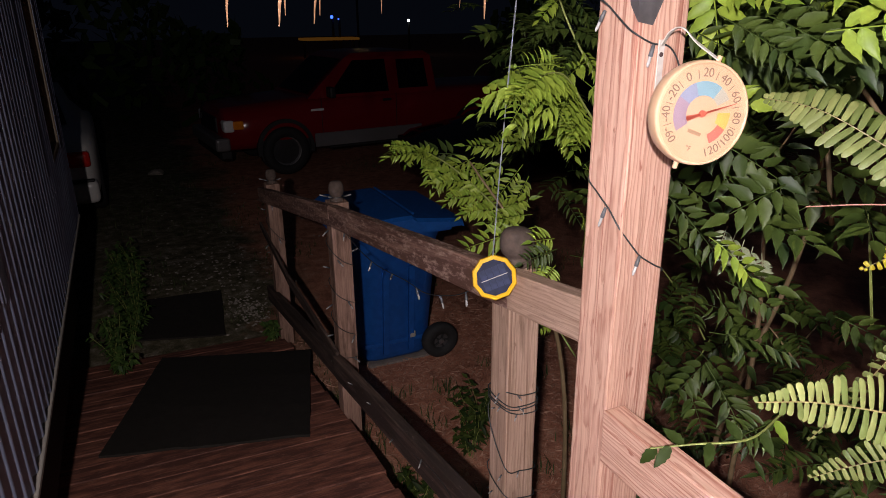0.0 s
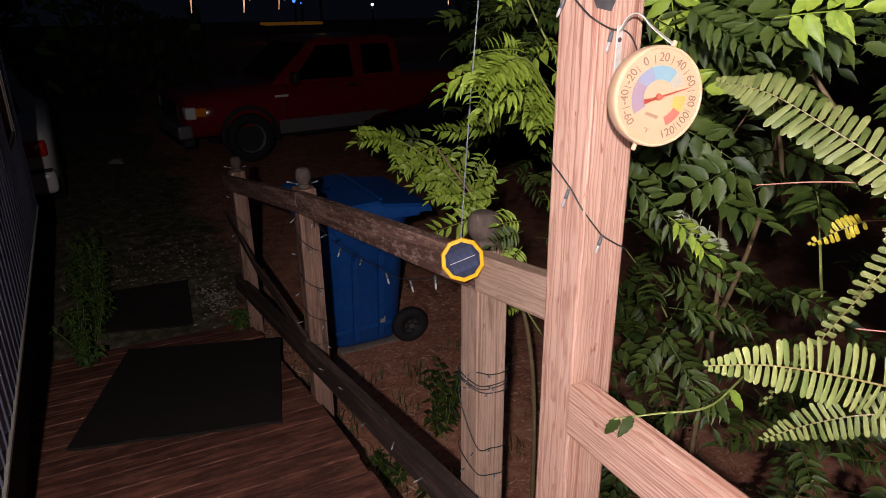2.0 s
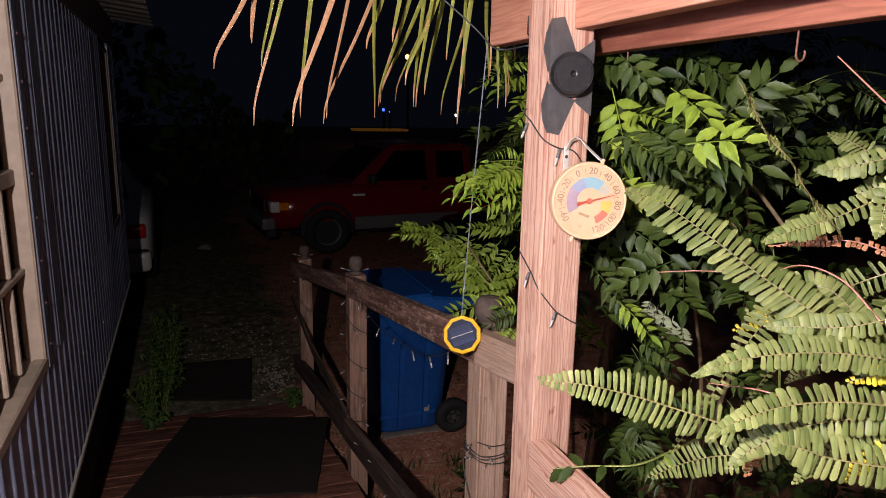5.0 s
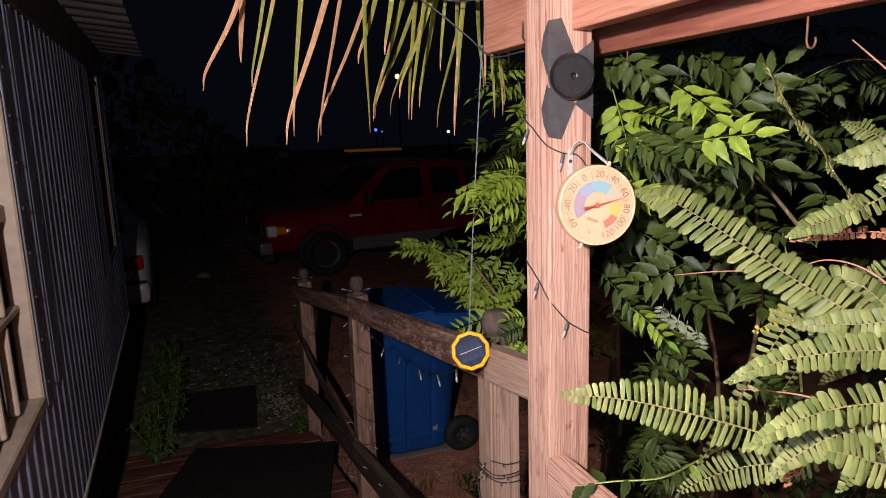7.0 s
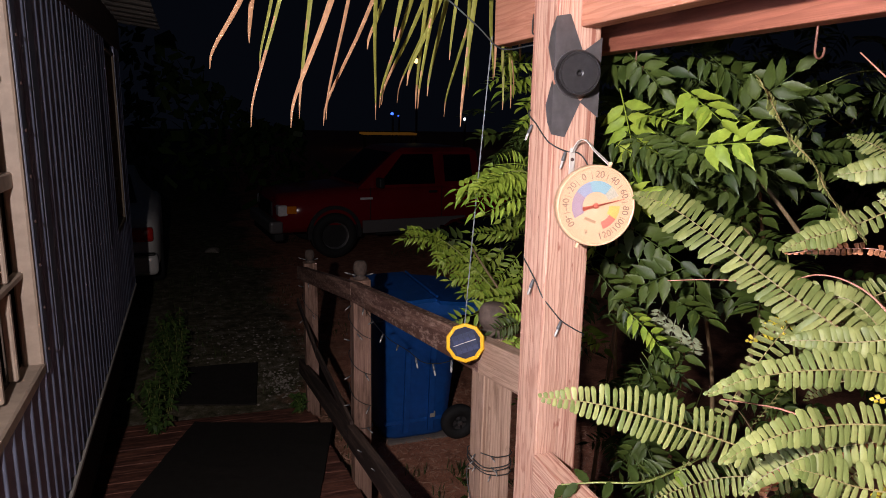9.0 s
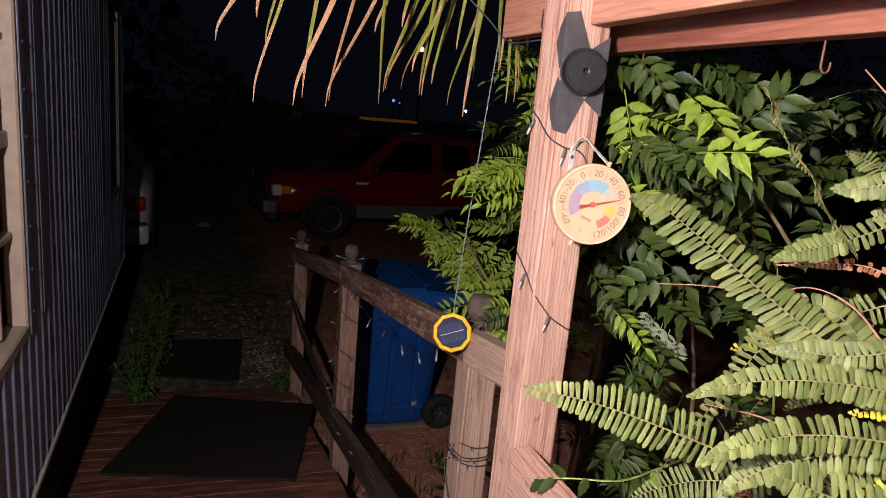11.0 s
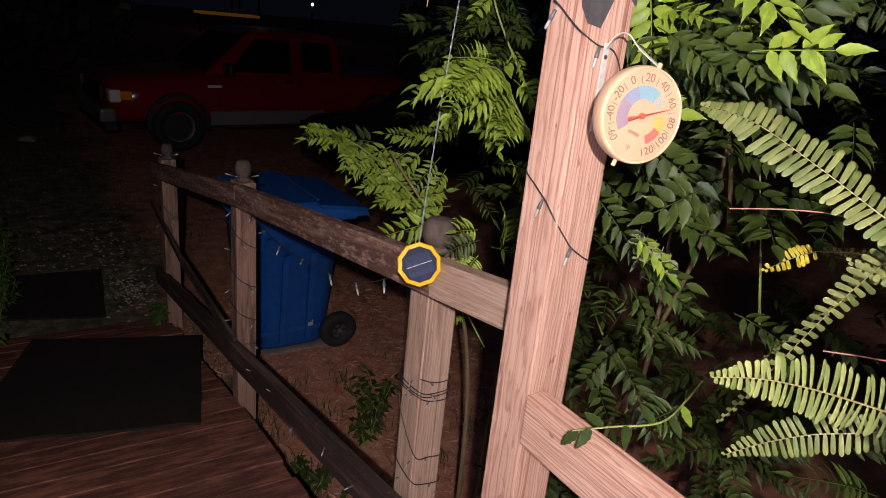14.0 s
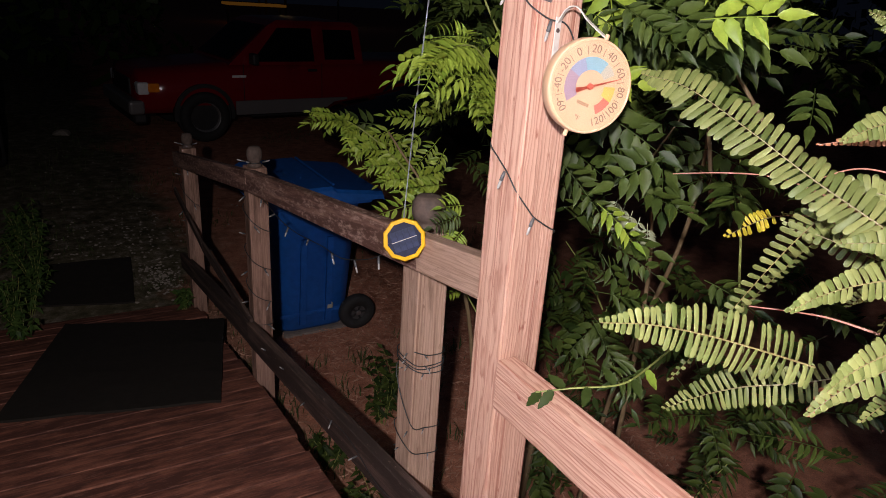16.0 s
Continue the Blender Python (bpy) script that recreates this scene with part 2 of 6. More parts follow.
def ground_mat():
    m, nt, b = mat("yard_soil", 0.95, 0, 0.1)
    tc = nt.nodes.new("ShaderNodeTexCoord")
    v = tc.outputs["Object"]
    big = noise_tex(nt, v, 0.7, 5)
    mid = noise_tex(nt, v, 9, 8, 0.7)
    fine = noise_tex(nt, v, 120, 6, 0.7)
    soil = ramp(nt, mid, [(0.3, (0.28, 0.115, 0.075)), (0.55, (0.58, 0.26, 0.165)), (0.75, (0.68, 0.40, 0.28))])
    dirt = ramp(nt, mid, [(0.35, (0.060, 0.058, 0.030)), (0.52, (0.15, 0.13, 0.08)), (0.64, (0.27, 0.235, 0.18)), (0.78, (0.48, 0.42, 0.35))])
    sep = nt.nodes.new("ShaderNodeSeparateXYZ")
    nt.links.new(v, sep.inputs[0])
    wob = math_node(nt, "MULTIPLY_ADD", big, 2.4)
    nt.links.new(sep.outputs["X"], wob.node.inputs[2])
    side = ramp(nt, wob, [(0.0, (0, 0, 0)), (1.0, (1, 1, 1))])
    side.node.color_ramp.elements[0].position, side.node.color_ramp.elements[1].position = 0.64, 0.78
    shifted = math_node(nt, "MULTIPLY", wob, 0.35)
    nt.links.new(shifted, side.node.inputs[0])
    col = mixc(nt, side, dirt, soil)
    fn = ramp(nt, fine, [(0.3, (0.65, 0.65, 0.65)), (0.7, (1.25, 1.25, 1.25))])
    col = mixc(nt, 1.0, col, fn, "MULTIPLY")
    nt.links.new(col, b.inputs["Base Color"])
    bump(nt, b, fine, 0.6, 0.012)
    return m


M_GROUND = ground_mat()


def glow(name, color, strength):
    m = bpy.data.materials.new(name)
    m.use_nodes = True
    nt = m.node_tree
    nt.nodes.remove(nt.nodes["Principled BSDF"])
    e = nt.nodes.new("ShaderNodeEmission")
    e.inputs[0].default_value, e.inputs[1].default_value = (*color, 1), strength
    nt.links.new(e.outputs[0], nt.nodes["Material Output"].inputs[0])
    return m


# ---- mesh helpers ----
def link(name, bm, material, parent=None, label="", smooth=False, m=None):
    me = bpy.data.meshes.new(name)
    bm.to_mesh(me)
    bm.free()
    for ms in (material if isinstance(material, (list, tuple)) else (material,)):
        me.materials.append(ms)
    if smooth:
        for p in me.polygons:
            p.use_smooth = True
    ob = new(name, me)
    if parent:
        ob.parent = parent
    if m is not None:
        ob.matrix_basis = m
    if label:
        tagged(ob, label)
    return ob


def part(name, bm, material, parent, label="", smooth=False, m=None):
    return link(name, bm, material, parent, label, smooth, m)


def thing(name, label, category, group="", kind="", at=(0, 0, 0)):
    ob = new(name)
    ob.location = at
    ob.empty_display_size = 0.1
    return tagged(ob, label, category, group, kind)


def bm_box(sx, sy, sz, bev=0.0, center=(0, 0, 0), seg=1, bm=None):
    bm = bm or bmesh.new()
    r = bmesh.ops.create_cube(bm, size=1, matrix=Matrix.Translation(center) @ Matrix.Diagonal((sx, sy, sz, 1)))
    if bev:
        vs = set(r["verts"])
        es = [e for e in bm.edges if e.verts[0] in vs and e.verts[1] in vs]
        bmesh.ops.bevel(bm, geom=es, offset=bev, segments=seg, affect="EDGES", profile=0.6)
    return bm


def bm_board(length, w, h, bev=0.004, cuts=1, wob=0.0, seed=0):
    """A board along local x, with slightly uneven faces."""
    bm = bm_box(length, w, h, bev, seg=2)
    if wob:
        for v in bm.verts:
            q = v.co * 9 + Vector((seed * 3.1, 0, 0))
            v.co += Vector((0, noise.noise(q), noise.noise(q + Vector((5, 2, 1))))) * wob
    return bm


def along(a, b, up=(0, 0, 1)):
    """The pose at the middle of a to b with local x from a to b and local z near up."""
    a, b = Vector(a), Vector(b)
    x = (b - a).normalized()
    y = Vector(up).cross(x).normalized()
    z = x.cross(y)
    m = Matrix((x, y, z)).transposed().to_4x4()
    m.translation = (a + b) / 2
    return m


def bm_lathe(profile, seg=24, axis_cap=True, bm=None):
    """Profile of (radius, z), turned round z."""
    bm = bm or bmesh.new()
    rings = []
    for r, z in profile:
        if r < 1e-6:
            rings.append([bm.verts.new((0, 0, z))])
        else:
            rings.append([bm.verts.new((r * math.cos(2 * math.pi * i / seg), r * math.sin(2 * math.pi * i / seg), z)) for i in range(seg)])
    for a, b in zip(rings, rings[1:]):
        for i in range(seg):
            j = (i + 1) % seg
            if len(a) == 1 and len(b) == 1:
                continue
            if len(a) == 1:
                bm.faces.new((a[0], b[j], b[i])) if len(b) > 1 else None
            elif len(b) == 1:
                bm.faces.new((a[i], a[j], b[0]))
            else:
                bm.faces.new((a[i], a[j], b[j], b[i]))
    bmesh.ops.recalc_face_normals(bm, faces=bm.faces[:])
    return bm


def bm_tube(points, radius, seg=6, bm=None, taper=1.0):
    bm = bm or bmesh.new()
    pts = [Vector(p) for p in points]
    rings = []
    n = len(pts)
    ref = Vector((0.31, 0.17, 0.93))
    for i, p in enumerate(pts):
        d = (pts[min(i + 1, n - 1)] - pts[max(i - 1, 0)]).normalized()
        u = d.cross(ref)
        if u.length < 1e-3:
            u = d.cross(Vector((1, 0, 0)))
        u.normalize()
        w = d.cross(u)
        r = radius * (1 + (taper - 1) * i / max(1, n - 1))
        rings.append([bm.verts.new(p + (u * math.cos(2 * math.pi * k / seg) + w * math.sin(2 * math.pi * k / seg)) * r) for k in range(seg)])
    for a, b in zip(rings, rings[1:]):
        for k in range(seg):
            bm.faces.new((a[k], a[(k + 1) % seg], b[(k + 1) % seg], b[k]))
    bm.faces.new(rings[0][::-1])
    bm.faces.new(rings[-1])
    return bm


def smooth_path(points, n=6):
    """A Catmull-Rom curve through the points."""
    p = [Vector(q) for q in points]
    p = [p[0] * 2 - p[1]] + p + [p[-1] * 2 - p[-2]]
    out = []
    for i in range(1, len(p) - 2):
        for k in range(n):
            t = k / n
            out.append(0.5 * ((2 * p[i]) + (-p[i - 1] + p[i + 1]) * t + (2 * p[i - 1] - 5 * p[i] + 4 * p[i + 1] - p[i + 2]) * t * t
                              + (-p[i - 1] + 3 * p[i] - 3 * p[i + 1] + p[i + 2]) * t ** 3))
    out.append(p[-2])
    return out


def bm_loft(sections, bm=None, caps=True):
    bm = bm or bmesh.new()
    rings = [[bm.verts.new(p) for p in s] for s in sections]
    n = len(rings[0])
    for a, b in zip(rings, rings[1:]):
        for k in range(n):
            bm.faces.new((a[k], a[(k + 1) % n], b[(k + 1) % n], b[k]))
    if caps:
        bm.faces.new(rings[0][::-1])
        bm.faces.new(rings[-1])
    bmesh.ops.recalc_face_normals(bm, faces=bm.faces[:])
    return bm


SLOPE = 0.18


def deck_z(y):
    return -0.226 - SLOPE * (y - 2.554)


def ground_z(x, y):
    k = max(0.0, 1 - abs(x - 0.1) / 1.1) * max(0.0, 1 - abs(y - 5.6) / 1.1)
    return -0.585 + 0.02 * k ** 0.6 + 0.02 * noise.noise(Vector((x * 1.3, y * 1.3, 0)))


# ---- ground ----
def build_ground():
    bm = bmesh.new()
    xs = [-60, -30, -15, -8, -4] + [-2 + 0.25 * i for i in range(41)] + [10, 14, 20, 32, 60]
    ys = [-20, -8, -3] + [-1 + 0.25 * i for i in range(61)] + [16, 20, 28, 45, 90]
    grid = [[bm.verts.new((x, y, ground_z(x, y))) for x in xs] for y in ys]
    for a, b in zip(grid, grid[1:]):
        for i in range(len(xs) - 1):
            bm.faces.new((a[i], a[i + 1], b[i + 1], b[i]))
    ob = link("ground", bm, M_GROUND, smooth=True)
    tagged(ob, "bare reddish soil and worn grass yard at night", "ground", kind="structure")


build_ground()


# ---- house wall ----
WALL_X = -0.475
HOUSE = thing("house", "single-storey house clad in blue-grey corrugated metal siding", "house", kind="structure")


def corrugated(y0, y1, z0, z1):
    """A sheet of rounded corrugations that stand upright."""
    bm = bmesh.new()
    pitch, depth, steps = 0.106, 0.026, 12
    n = max(2, int((y1 - y0) / pitch * steps))
    prof = []
    for k in range(n + 1):
        y = y0 + (y1 - y0) * k / n
        prof.append((WALL_X + depth * (0.5 - 0.5 * math.cos(2 * math.pi * y / pitch)), y))
    zs = [z0 + (z1 - z0) * k / 4 for k in range(5)]
    rows = [[bm.verts.new((x + 0.003 * noise.noise(Vector((0, yy * 2.1, z * 1.3))), yy, z)) for x, yy in prof] for z in zs]
    for a, b in zip(rows, rows[1:]):
        for i in range(len(prof) - 1):
            bm.faces.new((a[i], a[i + 1], b[i + 1], b[i]))
    return bm


W1 = (0.90, 1.98, 0.80, 2.03)
W2 = (4.40, 4.98, 0.83, 2.02)
WALL_END = 5.36
for name, seg in (("siding", (-3.0, W1[0], 0.25, 2.12)), ("siding", (W1[0], W1[1], 0.25, W1[2])), ("siding", (W1[1], W2[0], 0.25, 2.12)),
                  ("siding", (W2[0], W2[1], 0.25, W2[2])), ("siding", (W2[1], WALL_END, 0.25, 2.12))):
    part(name, corrugated(*seg), M_SIDING, HOUSE, smooth=True)
# solid wall behind the sheets, with the window openings left free
for y0, y1, z0, z1 in ((-3.0, W1[0], 0.25, 2.6), (W1[0], W1[1], 0.25, W1[2] - 0.01), (W1[0], W1[1], W1[3], 2.6), (W1[1], W2[0], -0.1, 2.6),
                       (W2[0], W2[1], 0.25, W2[2] - 0.01), (W2[0], W2[1], W2[3], 2.6), (W2[1], WALL_END, 0.25, 2.6)):
    part("wall", bm_box(0.12, y1 - y0, z1 - z0, center=(WALL_X - 0.066, (y0 + y1) / 2, (z0 + z1) / 2)), M_SKIRT, HOUSE)
part("end_wall", bm_box(4.0, 0.12, 2.7, center=(WALL_X - 2.1, WALL_END - 0.06, 1.25)), M_SKIRT, HOUSE)
part("back_wall", bm_box(4.0, 0.12, 2.7, center=(WALL_X - 2.1, -3.0, 1.25)), M_SKIRT, HOUSE)
part("far_wall", bm_box(0.12, WALL_END + 2.9, 2.7, center=(WALL_X - 4.1, (WALL_END - 3.0) / 2, 1.25)), M_SKIRT, HOUSE)
part("foundation_skirt", bm_box(0.05, WALL_END + 3.0, 0.85, center=(WALL_X - 0.30, (WALL_END - 3.0) / 2, -0.185)), M_SKIRT, HOUSE)
part("drip_trim", bm_box(0.03, WALL_END + 3.0, 0.022, 0.003, center=(WALL_X + 0.018, (WALL_END - 3.0) / 2, 0.236)), M_SOFFIT, HOUSE, "thin metal drip edge")
part("fascia", bm_box(0.035, WALL_END + 3.0, 0.22, 0.004, center=(WALL_X + 0.02, (WALL_END - 3.0) / 2, 2.172)), M_FASCIA, HOUSE, "stained brown header board")


def eave():
    bm = bmesh.new()
    y = -3.0
    k = 0
    prof = []
    while y < 5.43:
        prof.append((y, 2.265 + (0.012 if k % 4 in (1, 2) else 0.0)))
        y += 0.06
        k += 1
    a = [bm.verts.new((WALL_X - 0.1, yy, z + 0.02)) for yy, z in prof]
    b = [bm.verts.new((-0.147, yy, z - 0.03)) for yy, z in prof]
    for i in range(len(prof) - 1):
        bm.faces.new((a[i], a[i + 1], b[i + 1], b[i]))
    bmesh.ops.solidify(bm, geom=bm.faces[:], thickness=0.012)
    return bm


part("eave", eave(), M_SOFFIT, HOUSE, "pale ribbed eave overhang")
part("roof", bm_box(4.4, WALL_END + 3.2, 0.08, center=(WALL_X - 2.1, (WALL_END - 3.0) / 2, 2.62)), M_SKIRT, HOUSE)


def window(y0, y1, z0, z1, name, rows, cols, fw=0.045, paint=M_WINFRAME, strip=0.27):
    w = thing(name, "wooden multi-pane window with cream peeling paint", "window", kind="structure")
    x = WALL_X + 0.004
    for nm, ya, yb, za, zb in (("frame", y0, y0 + fw, z0, z1), ("frame", y1 - fw, y1, z0, z1), ("frame", y0 + fw, y1 - fw, z1 - fw, z1)):
        part("frame", bm_box(0.06, yb - ya, zb - za, 0.006, center=(x - 0.010, (ya + yb) / 2, (za + zb) / 2)), paint, w)
    bm = bm_box(0.075, y1 - y0, 0.04, 0.006, center=(x - 0.016, (y0 + y1) / 2, z0))
    part("sill", bm, paint, w)
    iy0, iy1, iz0, iz1 = y0 + fw, y1 - fw, z0 + 0.02, z1 - fw
    for k in range(1, rows):
        z = iz0 + (iz1 - iz0) * k / rows
        th = 0.05 if rows % 2 == 0 and k == rows // 2 else 0.024
        part("glazing_bar", bm_box(0.03, iy1 - iy0, th, 0.005, center=(x - 0.025, (iy0 + iy1) / 2, z)), paint, w)
    for k in range(1, cols):
        y = iy0 + (iy1 - iy0) * k / cols
        for r in range(rows):
            za, zb = iz0 + (iz1 - iz0) * r / rows, iz0 + (iz1 - iz0) * (r + 1) / rows
            part("glazing_bar", bm_box(0.028, 0.024, zb - za - 0.03, 0.005, center=(x - 0.025, y, (za + zb) / 2)), paint, w)
    part("pane", bm_box(0.004, iy1 - iy0, iz1 - iz0, center=(x - 0.045, (iy0 + iy1) / 2, (iz0 + iz1) / 2)), M_GLASSDARK, w, "dark reflective window glass")
    # casing of folded metal beside the frame
    part("casing", bm_box(0.04, 0.10, z1 - z0 + 0.05, 0.004, center=(WALL_X + 0.006, y1 + strip, (z0 + z1) / 2)), M_TRIM, w, "blue-grey metal casing strip")
    part("flashing", bm_box(0.012, 0.05, z1 - z0 + 0.05, 0.003, center=(WALL_X + 0.022, y1 + 0.025, (z0 + z1) / 2)), M_TRIM, w, "screwed metal flashing")
    for k in range(9):
        z = z0 + 0.05 + (z1 - z0 - 0.1) * k / 8
        part("screw", bm_lathe([(0, 0.006), (0.005, 0.004), (0.006, 0)], 8), M_FASCIA, w, m=pose(WALL_X + 0.029, y1 + 0.03, z, 0, 90, 0))
    return w


W_NEAR = window(*W1, "window_1", 4, 6, 0.03)
W_FAR = window(*W2, "window_2", 4, 2, 0.03, M_WINDARK, -0.98)
# the house stands at a slight angle to the ramp
for ob in (HOUSE, W_NEAR, W_FAR):
    ob.matrix_basis = pose(WALL_X, 2.0, 0, 0, 0, 1.2) @ Matrix.Translation((-WALL_X, -2.0, 0))


# ---- deck ramp ----
DECK = thing("deck_ramp", "sloping deck of worn reddish-brown boards", "deck", kind="structure")
rng = random.Random(4)
y = -1.6
plank_shapes = []
for k in range(5):
    bm = bm_board(1.0, 0.138, 0.036, 0.004, wob=0.0015, seed=k)
    me = bpy.data.meshes.new("plank")
    bm.to_mesh(me)
    bm.free()
    me.materials.append(M_DECK)
    plank_shapes.append(me)
tilt = math.atan(SLOPE)
k = 0
while y < 4.46:
    ob = new("plank", plank_shapes[rng.randrange(5)])
    ob.parent = DECK
    left = -0.70 + rng.uniform(-0.006, 0.006)
    right = 0.712 + rng.uniform(-0.012, 0.012)
    ob.matrix_basis = pose((left + right) / 2, y, deck_z(y) - 0.018 + rng.uniform(-0.002, 0.002), -math.degrees(tilt), rng.uniform(-0.3, 0.3), rng.uniform(-0.4, 0.4) - 1.5) @ Matrix.Diagonal((right - left, 1, 1, 1))
    y += 0.1445
    k += 1
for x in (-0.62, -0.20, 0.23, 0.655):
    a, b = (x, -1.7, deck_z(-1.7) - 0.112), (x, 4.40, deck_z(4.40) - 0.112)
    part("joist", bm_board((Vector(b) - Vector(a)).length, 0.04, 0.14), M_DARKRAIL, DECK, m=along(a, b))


def rubber_mat(corners, th=0.012):
    """A sheet with slightly waved rim that lies on the ramp; corners as x, y."""
    t = thing("door_mat", "black rubber mat lying askew on the ramp boards", "mat", "ramp mats")
    bm = bmesh.new()
    n = 14
    top = []
    for i in range(n + 1):
        row = []
        for j in range(n + 1):
            u, v = i / n, j / n
            p = [(1 - u) * ((1 - v) * corners[0][q] + v * corners[1][q]) + u * ((1 - v) * corners[3][q] + v * corners[2][q]) for q in (0, 1)]
            e = 0.006 * noise.noise(Vector((p[0] * 6, p[1] * 6, 2)))
            z = max(deck_z(p[1]) + 0.003, ground_z(p[0], p[1]) + 0.004 if p[1] > 4.40 else -9) + th + abs(e)
            row.append(bm.verts.new((p[0] + e, p[1] + e, z)))
        top.append(row)
    for i in range(n):
        for j in range(n):
            bm.faces.new((top[i][j], top[i][j + 1], top[i + 1][j + 1], top[i + 1][j]))
    bmesh.ops.recalc_face_normals(bm, faces=bm.faces[:])
    bmesh.ops.solidify(bm, geom=bm.faces[:], thickness=th)
    part("sheet", bm, M_MAT, t)


rubber_mat(((-0.10, 4.25), (0.794, 3.79), (0.506, 2.547), (-0.395, 2.885)))
rubber_mat(((-0.24, 5.42), (0.408, 5.36), (0.335, 4.52), (-0.40, 4.72)))


# ---- porch post, beams and rails ----
PX0, PX1, PY0, PY1 = 0.648, 0.737, 0.688, 0.777
POSTX, POSTY = (PX0 + PX1) / 2, (PY0 + PY1) / 2
PORCH = thing("porch_frame", "salmon-toned treated pine porch post with beams and rail", "porch frame")


def upright(x, y, z0, z1, w, material, parent, name="post", label="", seed=0):
    L = z1 - z0
    return part(name, bm_board(L, w, w, 0.005, wob=0.0008, seed=seed), material, parent, label, m=pose(x, y, (z0 + z1) / 2, 0, -90, 0))


upright(POSTX, POSTY, ground_z(0.7, 0.7) - 0.05, 2.25, 0.089, M_PINE, PORCH)


def beam(a, b, w, h, material, parent, name="beam", label="", seed=0, wob=0.001):
    a, b = Vector(a), Vector(b)
    return part(name, bm_board((b - a).length, w, h, 0.004, wob=wob, seed=seed), material, parent, label, m=along(a, b))


beam((0.712, PY0 - 0.001, 1.849), (0.712, -1.3, 1.849), 0.038, 0.14, M_PINE2, PORCH, seed=3)
beam((0.712, 1.055, 1.849), (0.712, PY1 + 0.001, 1.849), 0.038, 0.14, M_PINE2, PORCH, seed=5)
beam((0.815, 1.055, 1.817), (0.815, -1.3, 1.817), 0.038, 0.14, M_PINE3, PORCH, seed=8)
beam((0.52, 1.145, 1.925), (0.705, 1.059, 1.912), 0.06, 0.018, M_WHITE, PORCH, "white_board", "white painted board at the beam end", seed=4)
# stub rail towards the house door, at the post's near face
beam((0.663, PY0 - 0.001, 0.934), (0.663, -0.9, 0.940), 0.042, 0.100, M_PINE, PORCH, "rail", seed=9)

RAILING = thing("ramp_railing", "weathered wooden ramp railing with ball-topped posts", "railing")
for i, (x, y, cap, material) in enumerate(((0.806, 1.250, 1.119, M_GREYPINE), (0.762, 2.76, 0.918, M_OLDPINE), (0.728, 4.26, 0.678, M_OLDPINE))):
    zb = ground_z(x, y) - 0.1
    head = cap - 0.092
    p = upright(x, y, zb, head, 0.089, material, RAILING, seed=20 + i)
    fin = bm_lathe([(0, 0), (0.038, 0.0), (0.038, 0.010), (0.030, 0.016), (0.029, 0.022), (0.038, 0.030), (0.043, 0.044), (0.043, 0.060), (0.040, 0.076), (0.031, 0.088), (0.016, 0.092), (0, 0.092)], 20)
    q = part("finial", fin, M_BALL, RAILING, "weathered turned ball finial", smooth=True, m=pose(x, y, head) @ Matrix.Diagonal((1 if i == 0 else 0.8, 1 if i == 0 else 0.8, 1, 1)))
rail_line = lambda y: 1.072 - 0.147 * (y - 0.78) if y < 2.62 else 0.8015 - 0.178 * (y - 2.62)
rail_x = lambda y: 0.731 - 0.0157 * (y - 0.78)
for ya, yb, material, seed, wob in ((PY1 + 0.001, 1.13, M_GREYPINE, 30, 0.002), (1.131, 2.62, M_RAIL, 31, 0.003), (2.621, 4.40, M_RAIL, 33, 0.004)):
    beam((rail_x(ya), ya, rail_line(ya)), (rail_x(yb), yb, rail_line(yb)), 0.038, 0.092, material, RAILING, "handrail", seed=seed, wob=wob)
low = lambda y: 0.268 - 0.168 * (y - 1.247)
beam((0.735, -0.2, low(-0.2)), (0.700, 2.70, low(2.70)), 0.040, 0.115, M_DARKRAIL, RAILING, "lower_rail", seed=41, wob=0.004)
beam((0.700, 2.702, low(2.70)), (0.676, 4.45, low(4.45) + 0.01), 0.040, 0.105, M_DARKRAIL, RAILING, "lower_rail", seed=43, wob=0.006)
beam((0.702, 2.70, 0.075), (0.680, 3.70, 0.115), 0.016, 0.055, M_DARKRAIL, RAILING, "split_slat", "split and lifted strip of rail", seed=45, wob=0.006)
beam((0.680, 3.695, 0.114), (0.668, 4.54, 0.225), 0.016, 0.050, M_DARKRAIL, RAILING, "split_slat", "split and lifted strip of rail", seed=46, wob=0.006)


# ---- things on the post ----
def text_mesh(body, size, material, parent, m, name="lettering"):
    cu = bpy.data.curves.new("lettering", "FONT")
    cu.body, cu.size, cu.align_x, cu.align_y = body, size, "CENTER", "CENTER"
    cu.extrude = 0.0002
    tmp = bpy.data.objects.new("lettering_source", cu)
    scene.collection.objects.link(tmp)
    me = bpy.data.meshes.new_from_object(tmp.evaluated_get(bpy.context.evaluated_depsgraph_get()))
    bpy.data.objects.remove(tmp)
    me.materials.clear()
    me.materials.append(material)
    ob = new(name, me)
    ob.parent = parent
    ob.matrix_basis = m
    return ob


def ring_sector(r0, r1, a0, a1, th, n=10):
    bm = bmesh.new()
    lo, hi = [], []
    for i in range(n + 1):
        a = radians(a0 + (a1 - a0) * i / n)
        lo.append(bm.verts.new((r0 * math.cos(a), r0 * math.sin(a), 0)))
        hi.append(bm.verts.new((r1 * math.cos(a), r1 * math.sin(a), 0)))
    for i in range(n):
        bm.faces.new((lo[i], hi[i], hi[i + 1], lo[i + 1]))
    r = bmesh.ops.extrude_face_region(bm, geom=bm.faces[:])
    for v in r["geom"]:
        if isinstance(v, bmesh.types.BMVert):
            v.co.z += th
    bmesh.ops.recalc_face_normals(bm, faces=bm.faces[:])
    return bm


